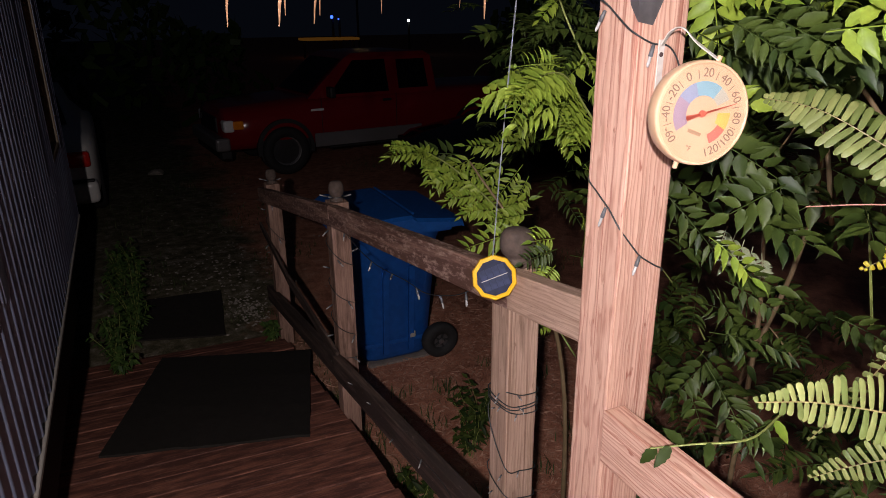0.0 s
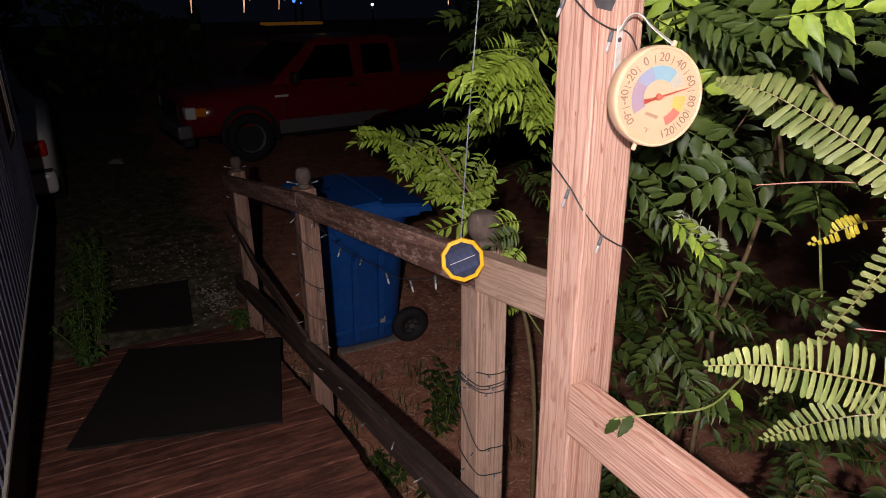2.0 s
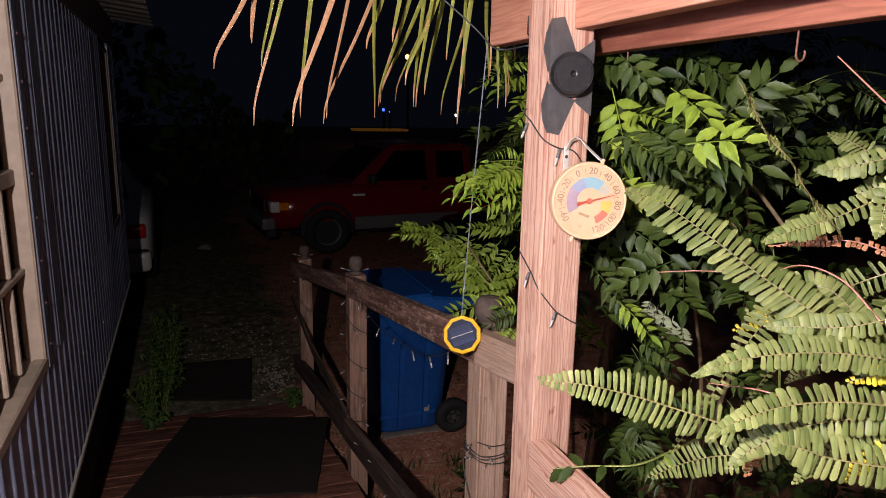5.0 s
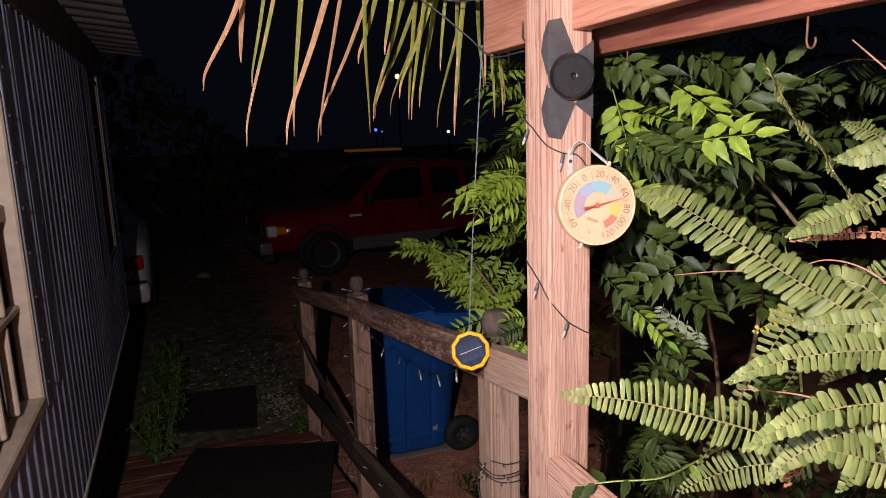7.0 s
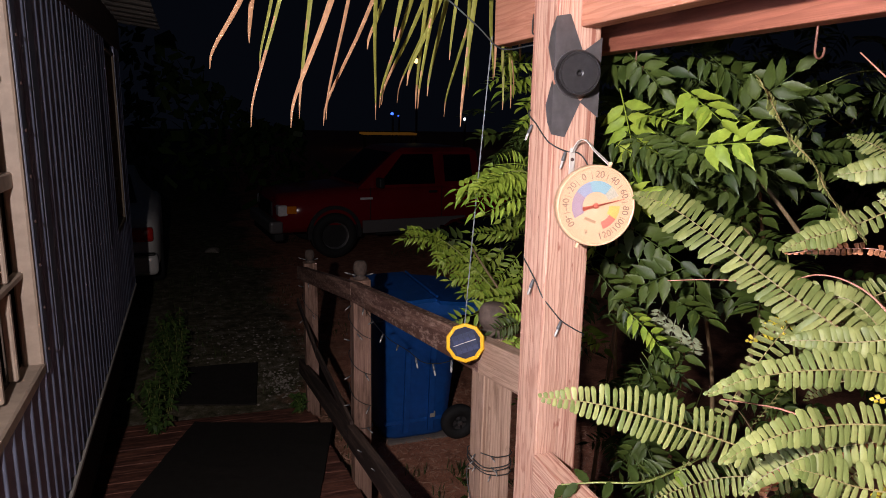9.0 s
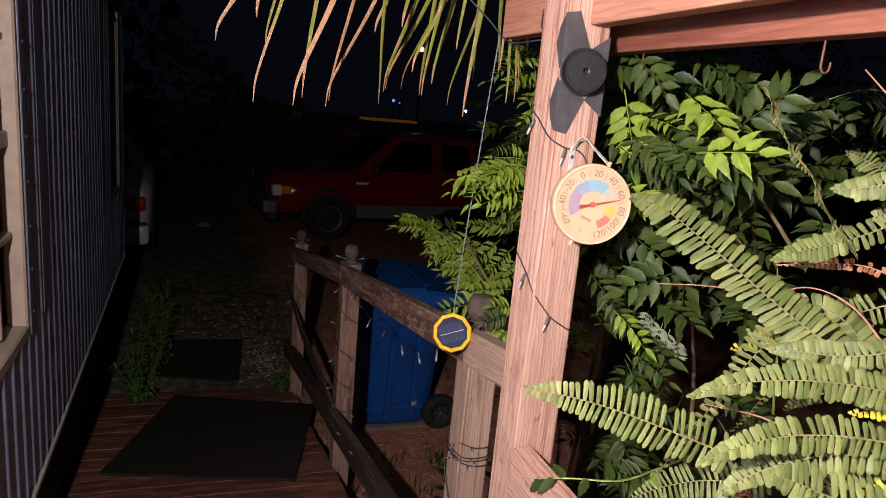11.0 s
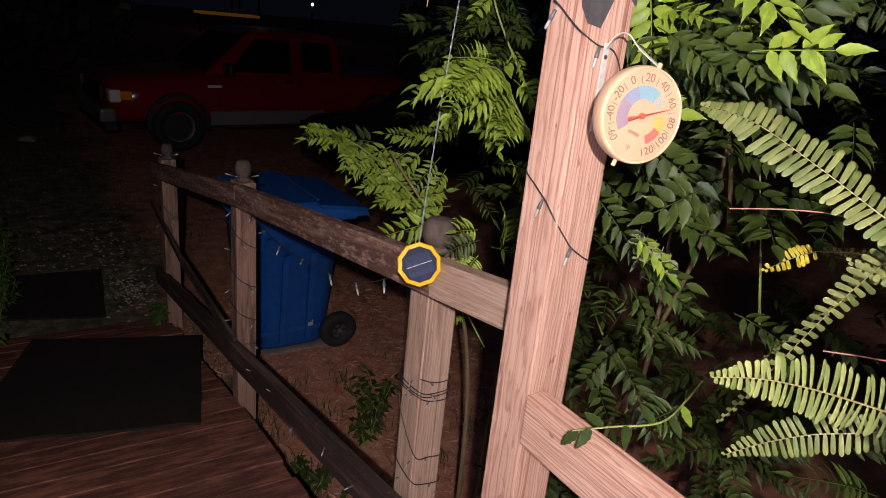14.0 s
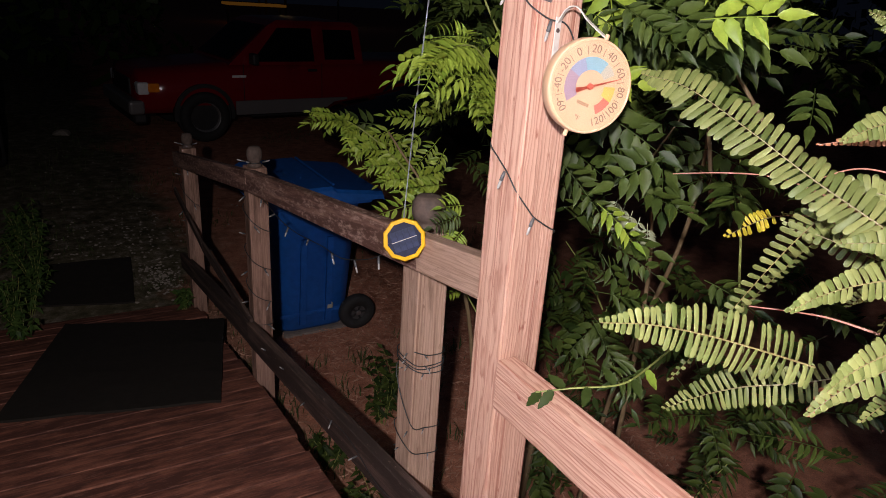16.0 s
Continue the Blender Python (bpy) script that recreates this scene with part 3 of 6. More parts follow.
def thermometer():
    t = thing("thermometer", "round cream dial thermometer on a metal bracket, reading about 75", "thermometer", at=(0.687, 0.595, 1.481))
    yaw = 258.0
    # local z is the dial's axis, local y its top
    axis = Vector((math.cos(radians(yaw)), math.sin(radians(yaw)), 0.06)).normalized()
    side = Vector((0, 0, 1)).cross(axis).normalized()
    top = axis.cross(side)
    base = Matrix((side, top, axis)).transposed().to_4x4()
    face = base @ pose(0, 0, 0, 0, 0, -21)
    R = 0.0685
    part("case", bm_lathe([(0, -0.026), (R * 0.90, -0.026), (R * 0.97, -0.020), (R, -0.012), (R, 0.0), (R * 0.985, 0.004), (R * 0.95, 0.005), (R * 0.93, 0.002)], 64), M_CREAM, t, smooth=True, m=face)
    part("dial", bm_lathe([(0, 0.0), (R * 0.94, 0.0), (R * 0.94, 0.0015), (0, 0.0015)], 64), M_FACE, t, "yellowed dial face, paler for the glare of its lens", m=face)
    z = 0.0019
    arcs = ((166, 231, (0.32, 0.23, 0.29)), (128, 166, (0.26, 0.29, 0.40)), (72, 128, (0.22, 0.38, 0.45)), (44, 72, (0.42, 0.40, 0.32)), (-12, 20, (0.62, 0.40, 0.09)), (-50, -12, (0.58, 0.14, 0.10)))
    for i, (a0, a1, c) in enumerate(arcs):
        mm = plain("dial_band_" + "abcdef"[i], c, 0.45, var=0.08, scale=60)
        inner = 0.34 if i != 5 else 0.42
        part("colour_band", ring_sector(R * inner, R * 0.61, a0, a1, 0.0003), mm, t, m=face @ pose(0, 0, z))
    for k, v in enumerate(range(-60, 121, 20)):
        a = 230 - 30 * 280 / 270 * k
        rad = radians(a)
        flip = -90 if 0 < (a % 360) < 200 or v == 80 else 90
        text_mesh(str(v), R * 0.235, M_INK, t, face @ pose(R * 0.76 * math.cos(rad), R * 0.76 * math.sin(rad), z + 0.0003, 0, 0, a + flip))
        if k < 9:
            a2 = radians(a - 15.5)
            part("tick", bm_box(R * 0.16, 0.0009, 0.0004, center=(0, 0, 0)), M_INK, t, m=face @ pose(R * 0.74 * math.cos(a2), R * 0.74 * math.sin(a2), z + 0.0003, 0, 0, math.degrees(a2)))
    text_mesh("°F", R * 0.15, M_INK, t, face @ pose(0, -R * 0.70, z + 0.0003, 0, 0, 0))
    part("faint_bar", bm_box(R * 0.30, R * 0.07, 0.0004), M_FAINT, t, "illegible maker's line", m=face @ pose(0, -R * 0.38, z))
    needle = bmesh.new()
    pts = [(-0.36, -0.018), (-0.34, -0.055), (-0.20, -0.035), (0.0, -0.022), (0.74, -0.006), (0.74, 0.006), (0.0, 0.022), (-0.20, 0.035), (-0.34, 0.055), (-0.36, 0.018)]
    vs = [needle.verts.new((x * R, y * R, 0)) for x, y in pts]
    needle.faces.new(vs)
    bmesh.ops.solidify(needle, geom=needle.faces[:], thickness=0.0006)
    part("needle", needle, M_RED, t, "thin red pointer", m=face @ pose(0, 0, z + 0.0022, 0, 0, 34))
    part("hub", bm_lathe([(0, 0.0045), (0.004, 0.004), (0.005, 0.0)], 16), M_RED, t, m=face @ pose(0, 0, z))
    # a clear lens over the dial
    glassm, nt, b = mat("dial_lens", 0.05)
    b.inputs["Transmission Weight"].default_value = 1.0
    b.inputs["IOR"].default_value = 1.05
    lens = part("lens", bm_lathe([(R * 0.935, 0.0062), (R * 0.6, 0.0085), (0, 0.0095), (0, 0.0088), (R * 0.6, 0.0078), (R * 0.935, 0.0055), (R * 0.935, 0.0062)], 48), glassm, t, "clear domed plastic lens", smooth=True, m=face)
    lens.visible_shadow = False
    # bracket: strap on the post, a bent arm to the top pivot
    inv = Matrix.Translation((-0.687, -0.595, -1.481))
    topv = face @ Vector((0, R + 0.004, -0.010))
    botv = face @ Vector((0, -R - 0.004, -0.010))
    for v, nm in ((topv, "pivot"), (botv, "pivot")):
        part(nm, bm_lathe([(0, -0.006), (0.0034, -0.005), (0.0034, 0.005), (0, 0.006)], 12), M_CREAM, t, m=Matrix.Translation(v) @ face.to_3x3().to_4x4() @ pose(0, 0, 0, 90))

    def strap(points, w, th):
        bm = bmesh.new()
        pp = [Vector(p) for p in points]
        secs = []
        for i, p in enumerate(pp):
            d = (pp[min(i + 1, len(pp) - 1)] - pp[max(i - 1, 0)]).normalized()
            u = Vector((0, 0, 1)).cross(d)
            u = Vector((1, 0.35, 0)).normalized() if abs(d.z) > 0.75 else u.normalized()
            nn = d.cross(u).normalized()
            secs.append([p + u * w / 2 + nn * th / 2, p - u * w / 2 + nn * th / 2, p - u * w / 2 - nn * th / 2, p + u * w / 2 - nn * th / 2])
        return bm_loft(secs)
    hole = Vector((0.690, 0.684, 1.552)) + inv.translation
    part("bracket_strap", bm_box(0.011, 0.002, 0.13, 0.0005, center=(0, 0, 0)), M_BRACKET, t, "galvanised strap", m=Matrix.Translation(hole + Vector((0, 0.001, -0.045))))
    part("screw", bm_lathe([(0, 0.0015), (0.003, 0.001), (0.0035, 0)], 12), M_FASCIA, t, m=Matrix.Translation(hole) @ pose(0, 0, 0, 90))
    arm = smooth_path([hole + Vector((0, 0, 0.012)), hole + Vector((0.002, -0.012, 0.030)), hole + Vector((0.006, -0.030, 0.036)), (hole + topv) / 2 + Vector((0.004, -0.006, 0.020)), topv], 4)
    part("bracket_arm", strap(arm, 0.007, 0.0016), M_BRACKET, t, "bent metal arm")


thermometer()


def tape_patch(z, flip):
    """A bow-tie of tape wrapped round the corner of the post."""
    t = thing("tape_patch", "bow-tie strip of dark grey tape stuck round the post", "tape", "tape on the post", at=(0.7, PY0, z))
    e = 0.0012
    s = -1 if flip else 1
    south = [(PX0 - e, 0.052 * s), (0.673, 0.057 * s), (0.701, -0.004 * s), (0.7385, 0.022 * s), (0.7385, -0.040 * s), (0.7005, -0.006 * s), (0.664, -0.044 * s), (PX0 - e, -0.032 * s)]
    west = [(PY0 - e, 0.052 * s), (PY0 + 0.016, 0.030 * s), (PY0 + 0.024, 0.002 * s), (PY0 + 0.004, -0.040 * s), (PY0 - e, -0.032 * s)]
    bm = bmesh.new()
    bm.faces.new([bm.verts.new((x - 0.7, -e, q)) for x, q in south])
    bm.faces.new([bm.verts.new((PX0 - e - 0.7, y - PY0, q)) for y, q in west])
    bmesh.ops.recalc_face_normals(bm, faces=bm.faces[:])
    bmesh.ops.solidify(bm, geom=bm.faces[:], thickness=0.0006)
    bmesh.ops.triangulate(bm, faces=bm.faces[:])
    part("tape", bm, M_TAPE, t)


tape_patch(1.742, False)
tape_patch(1.648, True)

disc = thing("round_speaker", "round black plastic disc fixed to the post", "disc", at=(0.688, PY0, 1.700))
part("body", bm_lathe([(0, 0.0), (0.034, 0.0), (0.0375, 0.003), (0.039, 0.012), (0.0375, 0.020), (0.0372, 0.0245), (0.0360, 0.0262), (0.0345, 0.0262), (0.0338, 0.0252), (0.0325, 0.0252), (0.0318, 0.0262), (0.0065, 0.0262), (0.0045, 0.0255), (0.004, 0.018), (0, 0.018)], 48), M_DISC, disc, m=pose(0, -0.002, 0, 90, 0, -14))
part("rim_ring", bm_lathe([(0.0385, 0.004), (0.0405, 0.006), (0.0405, 0.009), (0.0385, 0.011)], 48), M_TAPE, disc, smooth=True, m=pose(0, -0.002, 0, 90, 0, -14))


def cord_light():
    c = Vector((0.664, 1.106, 1.067))
    t = thing("solar_light", "yellow-rimmed solar puck light hanging against the rail on a cord", "solar light", at=c)
    n = Vector((-0.42, -0.80, 0.30)).normalized()
    x = Vector((0, 0, 1)).cross(n).normalized()
    m = Matrix((x, n.cross(x), n)).transposed().to_4x4() @ pose(0, 0, 0, 0, 0, 22)
    bm = bmesh.new()
    R, N = 0.0505, 20
    prof = [(0.70, -0.022), (0.97, -0.016), (1.0, -0.006), (1.0, 0.0), (0.96, 0.004), (0.80, 0.006), (0.78, 0.003)]
    secs = []
    for f, z in prof:
        secs.append([(R * f * (1.0 if k % 2 == 0 else 0.945) * math.cos(2 * math.pi * k / N), R * f * (1.0 if k % 2 == 0 else 0.945) * math.sin(2 * math.pi * k / N), z) for k in range(N)])
    bm_loft(secs, bm)
    part("rim", bm, M_YELLOW, t, m=m)
    part("panel", bm_lathe([(0, 0.0035), (0.0405, 0.0035), (0.0405, 0.0045), (0, 0.0045)], 40), M_CELL, t, "dark blue round panel", m=m)
    for i in range(4):
        for j in range(2):
            part("cell", bm_box(0.0135, 0.0225, 0.0006), M_CELL2, t, m=m @ pose(-0.0217 + 0.0145 * i, -0.0122 + 0.0244 * j, 0.0049))
    part("seam", bm_box(0.060, 0.0012, 0.0007), M_SILVER, t, m=m @ pose(0, 0, 0.0050))
    cord = thing("hanging_cord", "thin twisted blue-grey cord hanging from the beam end", "cord")
    bm = bmesh.new()
    a, b = Vector((0.690, 1.058, 1.80)), c + Vector((0.002, 0.012, 0.046))
    for ph in (0, math.pi):
        pts = []
        for i in range(121):
            f = i / 120
            ang = f * 95 + ph
            sag = 0.012 * math.sin(f * math.pi) 
            pts.append(a.lerp(b, f) + Vector((0.0010 * math.cos(ang) + sag * 0.3, 0.0010 * math.sin(ang) + sag, 0)))
        bm_tube(pts, 0.0008, 4, bm)
    part("cord", bm, M_CORD, cord)


cord_light()


# ---- string lights ----
def string_light(points, bulbs, label, radius=0.0014, size=1.0, n=6):
    """A run of wire with bulbs at the given points; bulbs as (place, direction)."""
    t = thing("string_light", label, "string lights", "string lights")
    part("wire", bm_tube(smooth_path(points, n), radius, 5), M_WIRE, t, smooth=True)
    for p, d in bulbs:
        p, d = Vector(p), Vector(d).normalized()
        q = d.to_track_quat("Z", "Y").to_matrix().to_4x4()
        q.translation = p
        part("socket", bm_lathe([(0, 0), (0.0025 * size, 0.001), (0.0032 * size, 0.010 * size), (0.0034 * size, 0.017 * size), (0, 0.018 * size)], 8), M_SOCKET, t, smooth=True, m=q)
        part("bulb", bm_lathe([(0.0024 * size, 0.018 * size), (0.0026 * size, 0.027 * size), (0.0018 * size, 0.031 * size), (0, 0.033 * size)], 8), M_BULB, t, smooth=True, m=q)
    return t


rb = random.Random(8)
string_light([(0.70, 0.785, 1.66), (0.644, 0.770, 1.635), (0.646, 0.744, 1.613), (0.646, 0.707, 1.589), (0.650, 0.688, 1.578), (0.676, 0.687, 1.567), (0.704, 0.687, 1.563), (0.722, 0.686, 1.545), (0.735, 0.686, 1.515)],
             [((0.644, 0.756, 1.612), (-0.25, 0.35, -1)), ((0.676, 0.685, 1.566), (-0.35, -0.1, -1))], "dark wire of clear mini lights wound round the porch post")
string_light([(0.70, 0.783, 1.37), (0.652, 0.780, 1.362), (0.646, 0.747, 1.343), (0.646, 0.717, 1.324), (0.648, 0.692, 1.300), (0.672, 0.686, 1.268), (0.689, 0.686, 1.250), (0.718, 0.686, 1.231), (0.742, 0.692, 1.216), (0.745, 0.74, 1.19)],
             [((0.644, 0.722, 1.326), (-0.3, 0.1, -1)), ((0.686, 0.684, 1.252), (-0.5, -0.15, -1)), ((0.745, 0.72, 1.20), (0.5, 0.1, -1))], "dark wire of clear mini lights wound round the porch post")


def wraps(x, y, turns, label, w=0.047, size=1.0, wire=0.0016):
    """Wire wound round a square post: turns as (z at the start, z at the end)."""
    pts, bulbs = [], []
    for k, (z0, z1) in enumerate(turns):
        loop = [(-w, -w), (0, -w - 0.003), (w, -w), (w, w), (-w, w)]
        for i, (dx, dy) in enumerate(loop):
            f = i / 5
            pts.append((x + dx * 1.02, y + dy * 1.02, z0 + (z1 - z0) * f - (0.012 if i == 1 else 0)))
        f = rb.uniform(-0.7, 0.9)
        bulbs.append(((x + w * f, y - w * 1.06, z0 + (z1 - z0) * (0.1 + 0.15 * (f + 1)) - 0.008), (rb.uniform(-0.6, 0.6), -0.3, rb.uniform(-1, -0.5))))
        bulbs.append(((x - w * 1.06, y - w * rb.uniform(-0.8, 0.8), (z0 + z1) / 2), (-0.8, -0.4, rb.uniform(-0.6, 0.5))))
    return string_light(pts, bulbs, label, wire, size, 5)


wraps(0.806, 1.250, [(0.70, 0.662), (0.662, 0.652), (0.652, 0.645), (0.645, 0.60), (0.47, 0.41), (0.38, 0.32)], "dark mini-light wire bunched and wound round a railing post", size=0.65)
wraps(0.762, 2.76, [(0.79, 0.60), (0.60, 0.40), (0.40, 0.23), (0.23, 0.07), (0.07, 0.03)], "mini-light wire spiralling down a railing post", size=1.3, wire=0.002)
wraps(0.728, 4.26, [(0.50, 0.30), (0.30, 0.02)], "mini-light wire spiralling down a railing post", size=1.3, wire=0.002)
swag = [(0.742, 2.70, 0.735), (0.735, 2.46, 0.729), (0.735, 2.29, 0.722), (0.735, 2.10, 0.735), (0.735, 1.84, 0.778), (0.735, 1.66, 0.801), (0.735, 1.46, 0.873), (0.742, 1.34, 0.94)]
string_light(swag, [(p, (rb.uniform(-0.6, 0.3), rb.uniform(-0.9, 0.7), rb.uniform(-1.0, -0.2))) for p in smooth_path(swag, 2)[1:-1:2]], "swag of mini lights hanging beneath the handrail", 0.0016, 1.25)
for zz, xx, yy in ((0.918, 0.762, 2.76), (0.678, 0.728, 4.26)):
    head = zz - 0.092
    ring = [(xx + 0.036 * math.cos(a), yy + 0.036 * math.sin(a), head + 0.022) for a in (0.2, 1.4, 2.6, 3.8, 5.0, 6.2)]
    string_light(ring, [((xx + 0.04 * math.cos(a), yy + 0.04 * math.sin(a), head + 0.024), (math.cos(a), math.sin(a), 0.35)) for a in (3.2, 4.0, 5.4)], "mini lights looped under a ball finial", 0.0018, 1.3)
lowpts = [(0.692, y, low(y) + 0.03 * math.sin(y * 9) - 0.0) for y in (1.0, 1.25, 1.5, 1.75, 2.0, 2.25, 2.5)]
string_light(lowpts, [((0.688, y, low(y) + 0.03 * math.sin(y * 9)), (-0.5, rb.uniform(-0.6, 0.6), rb.uniform(-0.6, 0.8))) for y in (1.08, 1.4, 1.62, 1.9, 2.15, 2.4)], "mini lights draped along the dark lower rail", 0.0014, 1.0)
bw = [(0.72, 0.86, 1.93), (0.700, 0.87, 1.85), (0.690, 0.862, 1.80), (0.689, 0.85, 1.782), (0.70, 0.80, 1.772)]
string_light(bw, [], "loose grey wire looped round the beam", 0.0016)
bw = [(0.49, 1.15, 1.96), (0.58, 1.10, 1.89), (0.66, 1.07, 1.82), (0.70, 1.03, 1.772), (0.74, 0.95, 1.775)]
string_light(bw, [], "loose grey wire looped round the beam", 0.0018)
bw = [(0.46, 1.15, 1.98), (0.55, 1.08, 1.91), (0.63, 1.05, 1.89), (0.69, 1.05, 1.895), (0.72, 1.058, 1.86)]
string_light(bw, [], "loose grey wire looped round the beam", 0.0018)


def hook(x, y, z):
    t = thing("hook", "rusty open hook hanging under the beam", "hook", "beam hooks", at=(x, y, z))
    pts = [(0, 0, 0.05), (0, 0, 0.012)] + [(0.008 - 0.008 * math.cos(a), 0, -0.010 * math.sin(a)) for a in (0, 0.6, 1.2, 1.8, 2.4, 3.0, 3.6)]
    part("hook_wire", bm_tube(smooth_path(pts, 3), 0.0016, 6), plain("rust", (0.13, 0.05, 0.03), 0.7), t, smooth=True)


hook(0.820, 0.318, 1.716)
hook(0.820, 0.70, 1.716)


# ---- wheeled bin ----
def wheelie_bin():
    t = thing("wheelie_bin", "blue plastic wheeled rubbish bin with closed lid", "bin", at=(1.36, 3.95, -0.575))
    t.scale = (0.98, 1.13, 0.95)
    secs = []
    for z, hx, hy in ((0.0, 0.235, 0.225), (0.03, 0.25, 0.24), (0.30, 0.27, 0.26), (0.62, 0.295, 0.285), (0.63, 0.30, 0.29), (0.88, 0.315, 0.31), (0.93, 0.33, 0.325), (0.97, 0.335, 0.33)):
        ring = []
        for k in range(32):
            a = 2 * math.pi * k / 32
            c, s = math.cos(a), math.sin(a)
            r = (abs(c) ** 6 + abs(s) ** 6) ** (-1 / 6)
            ring.append((hx * c * r, hy * s * r, z))
        secs.append(ring)
    part("body", bm_loft(secs), M_BIN, t, smooth=True)
    for dx in (-0.09, 0.09):
        part("rib", bm_loft([[(dx - 0.02, -0.246 - 0.015, 0.06), (dx + 0.02, -0.246 - 0.015, 0.06), (dx + 0.02, -0.23, 0.06), (dx - 0.02, -0.23, 0.06)],
                             [(dx - 0.02, -0.305 - 0.006, 0.72), (dx + 0.02, -0.305 - 0.006, 0.72), (dx + 0.02, -0.28, 0.72), (dx - 0.02, -0.28, 0.72)]]), M_BIN, t)
    part("lower_band", bm_box(0.50, 0.014, 0.03, 0.004, center=(0, -0.247, 0.14)), M_BIN, t)
    part("catch", bm_box(0.05, 0.03, 0.05, 0.008, center=(0.10, -0.256, 0.18)), M_SOFFIT, t, "pale worn catch")
    part("rim", bm_box(0.72, 0.70, 0.035, 0.012, center=(0.0, 0, 0.965), seg=2), M_BIN, t)
    lid = bmesh.new()
    prof = [(-0.40, 0.985), (-0.385, 1.02), (-0.30, 1.075), (0.08, 1.085), (0.11, 1.062), (0.36, 1.030), (0.43, 1.02), (0.44, 0.985)]
    secs = []
    for y, f in ((-0.365, -0.02), (-0.345, 0.0), (0.345, 0.0), (0.365, -0.02)):
        secs.append([(x, y, z + f) for x, z in prof] + [(0.42, y, 0.975), (-0.38, y, 0.975)])
    bm_loft(secs, lid)
    part("lid", lid, M_BINLID, t, "blue stepped lid")
    part("lid_ridge", bm_box(0.02, 0.66, 0.018, 0.006, center=(0.10, 0, 1.088)), M_BINLID, t)
    part("handle", bm_tube(smooth_path([(0.34, -0.26, 0.93), (0.43, -0.25, 0.96), (0.45, 0, 0.965), (0.43, 0.25, 0.96), (0.34, 0.26, 0.93)], 5), 0.016, 8), M_BIN, t, smooth=True)
    for y in (-0.30, 0.30):
        wheel = part("wheel", bm_lathe([(0.055, -0.03), (0.115, -0.03), (0.128, -0.02), (0.130, 0), (0.128, 0.02), (0.115, 0.03), (0.055, 0.03), (0.055, -0.03)], 28), M_TYRE, t, "black solid wheel", smooth=True, m=pose(0.285, y, 0.118, 90))
        part("rim", bm_lathe([(0, -0.015), (0.056, -0.015), (0.056, 0.015), (0, 0.015)], 20), M_TAPE, wheel)
        for k in range(5):
            part("spoke", bm_box(0.05, 0.012, 0.05, 0.003, center=(0.03, 0, 0)), M_TYRE, wheel, m=pose(0, 0, 0, 0, 0, 72 * k))
        part("hub_cap", bm_lathe([(0, 0.036), (0.016, 0.034), (0.02, 0.028)], 12), M_RIM, wheel, m=pose(0, 0, 0, 0 if y > 0 else 0))
    part("axle", bm_tube([(0.285, -0.3, 0.118), (0.285, 0.3, 0.118)], 0.011, 8), M_RIM, t)


wheelie_bin()
slab = thing("concrete_slab", "rough grey concrete slab under the bin", "slab")
part("slab", bm_box(0.56, 0.56, 0.06, 0.025, center=(1.42, 3.92, -0.600), seg=2), M_SLAB, slab)


# ---- vehicles ----
def wheel_at(t, x, y, z, r, w, turn, rimmat=M_RIM, holes=5):
    wheel = part("wheel", bm_lathe([(r * 0.60, -w / 2), (r * 0.90, -w / 2), (r, -w * 0.32), (r, w * 0.32), (r * 0.90, w / 2), (r * 0.60, w / 2), (r * 0.60, -w / 2)], 36), M_TYRE, t, "black tyre", smooth=True, m=pose(x, y, z, 90, 0, turn))
    part("rim", bm_lathe([(0, 0.02), (r * 0.18, 0.03), (r * 0.22, 0.0), (r * 0.50, -0.03), (r * 0.58, w * 0.42), (r * 0.62, w * 0.44), (r * 0.62, w * 0.30), (r * 0.3, -0.06), (0, -0.06)], 32), rimmat, wheel, smooth=True)
    for k in range(holes):
        part("spoke", bm_box(r * 0.40, r * 0.16, 0.02, 0.006, center=(r * 0.36, 0, 0.03)), rimmat, wheel, m=pose(0, 0, 0, 0, 0, 360 / holes * k))
    return wheel


def side_shell(profile_z):
    """Loft a vehicle body from stations (x, bottom, top, half width, shoulder)."""
    secs = []
    for x, zb, zt, hw, sh in profile_z:
        secs.append([(x, -hw * 0.92, zb), (x, -hw, zb + 0.12), (x, -hw * 1.0, (zb + zt) / 2), (x, -hw * 0.985, zt - sh), (x, -hw * 0.86, zt - sh * 0.15), (x, -hw * 0.5, zt), (x, hw * 0.5, zt),
                     (x, hw * 0.86, zt - sh * 0.15), (x, hw * 0.985, zt - sh), (x, hw, (zb + zt) / 2), (x, hw, zb + 0.12), (x, hw * 0.92, zb)])
    return bm_loft(secs)


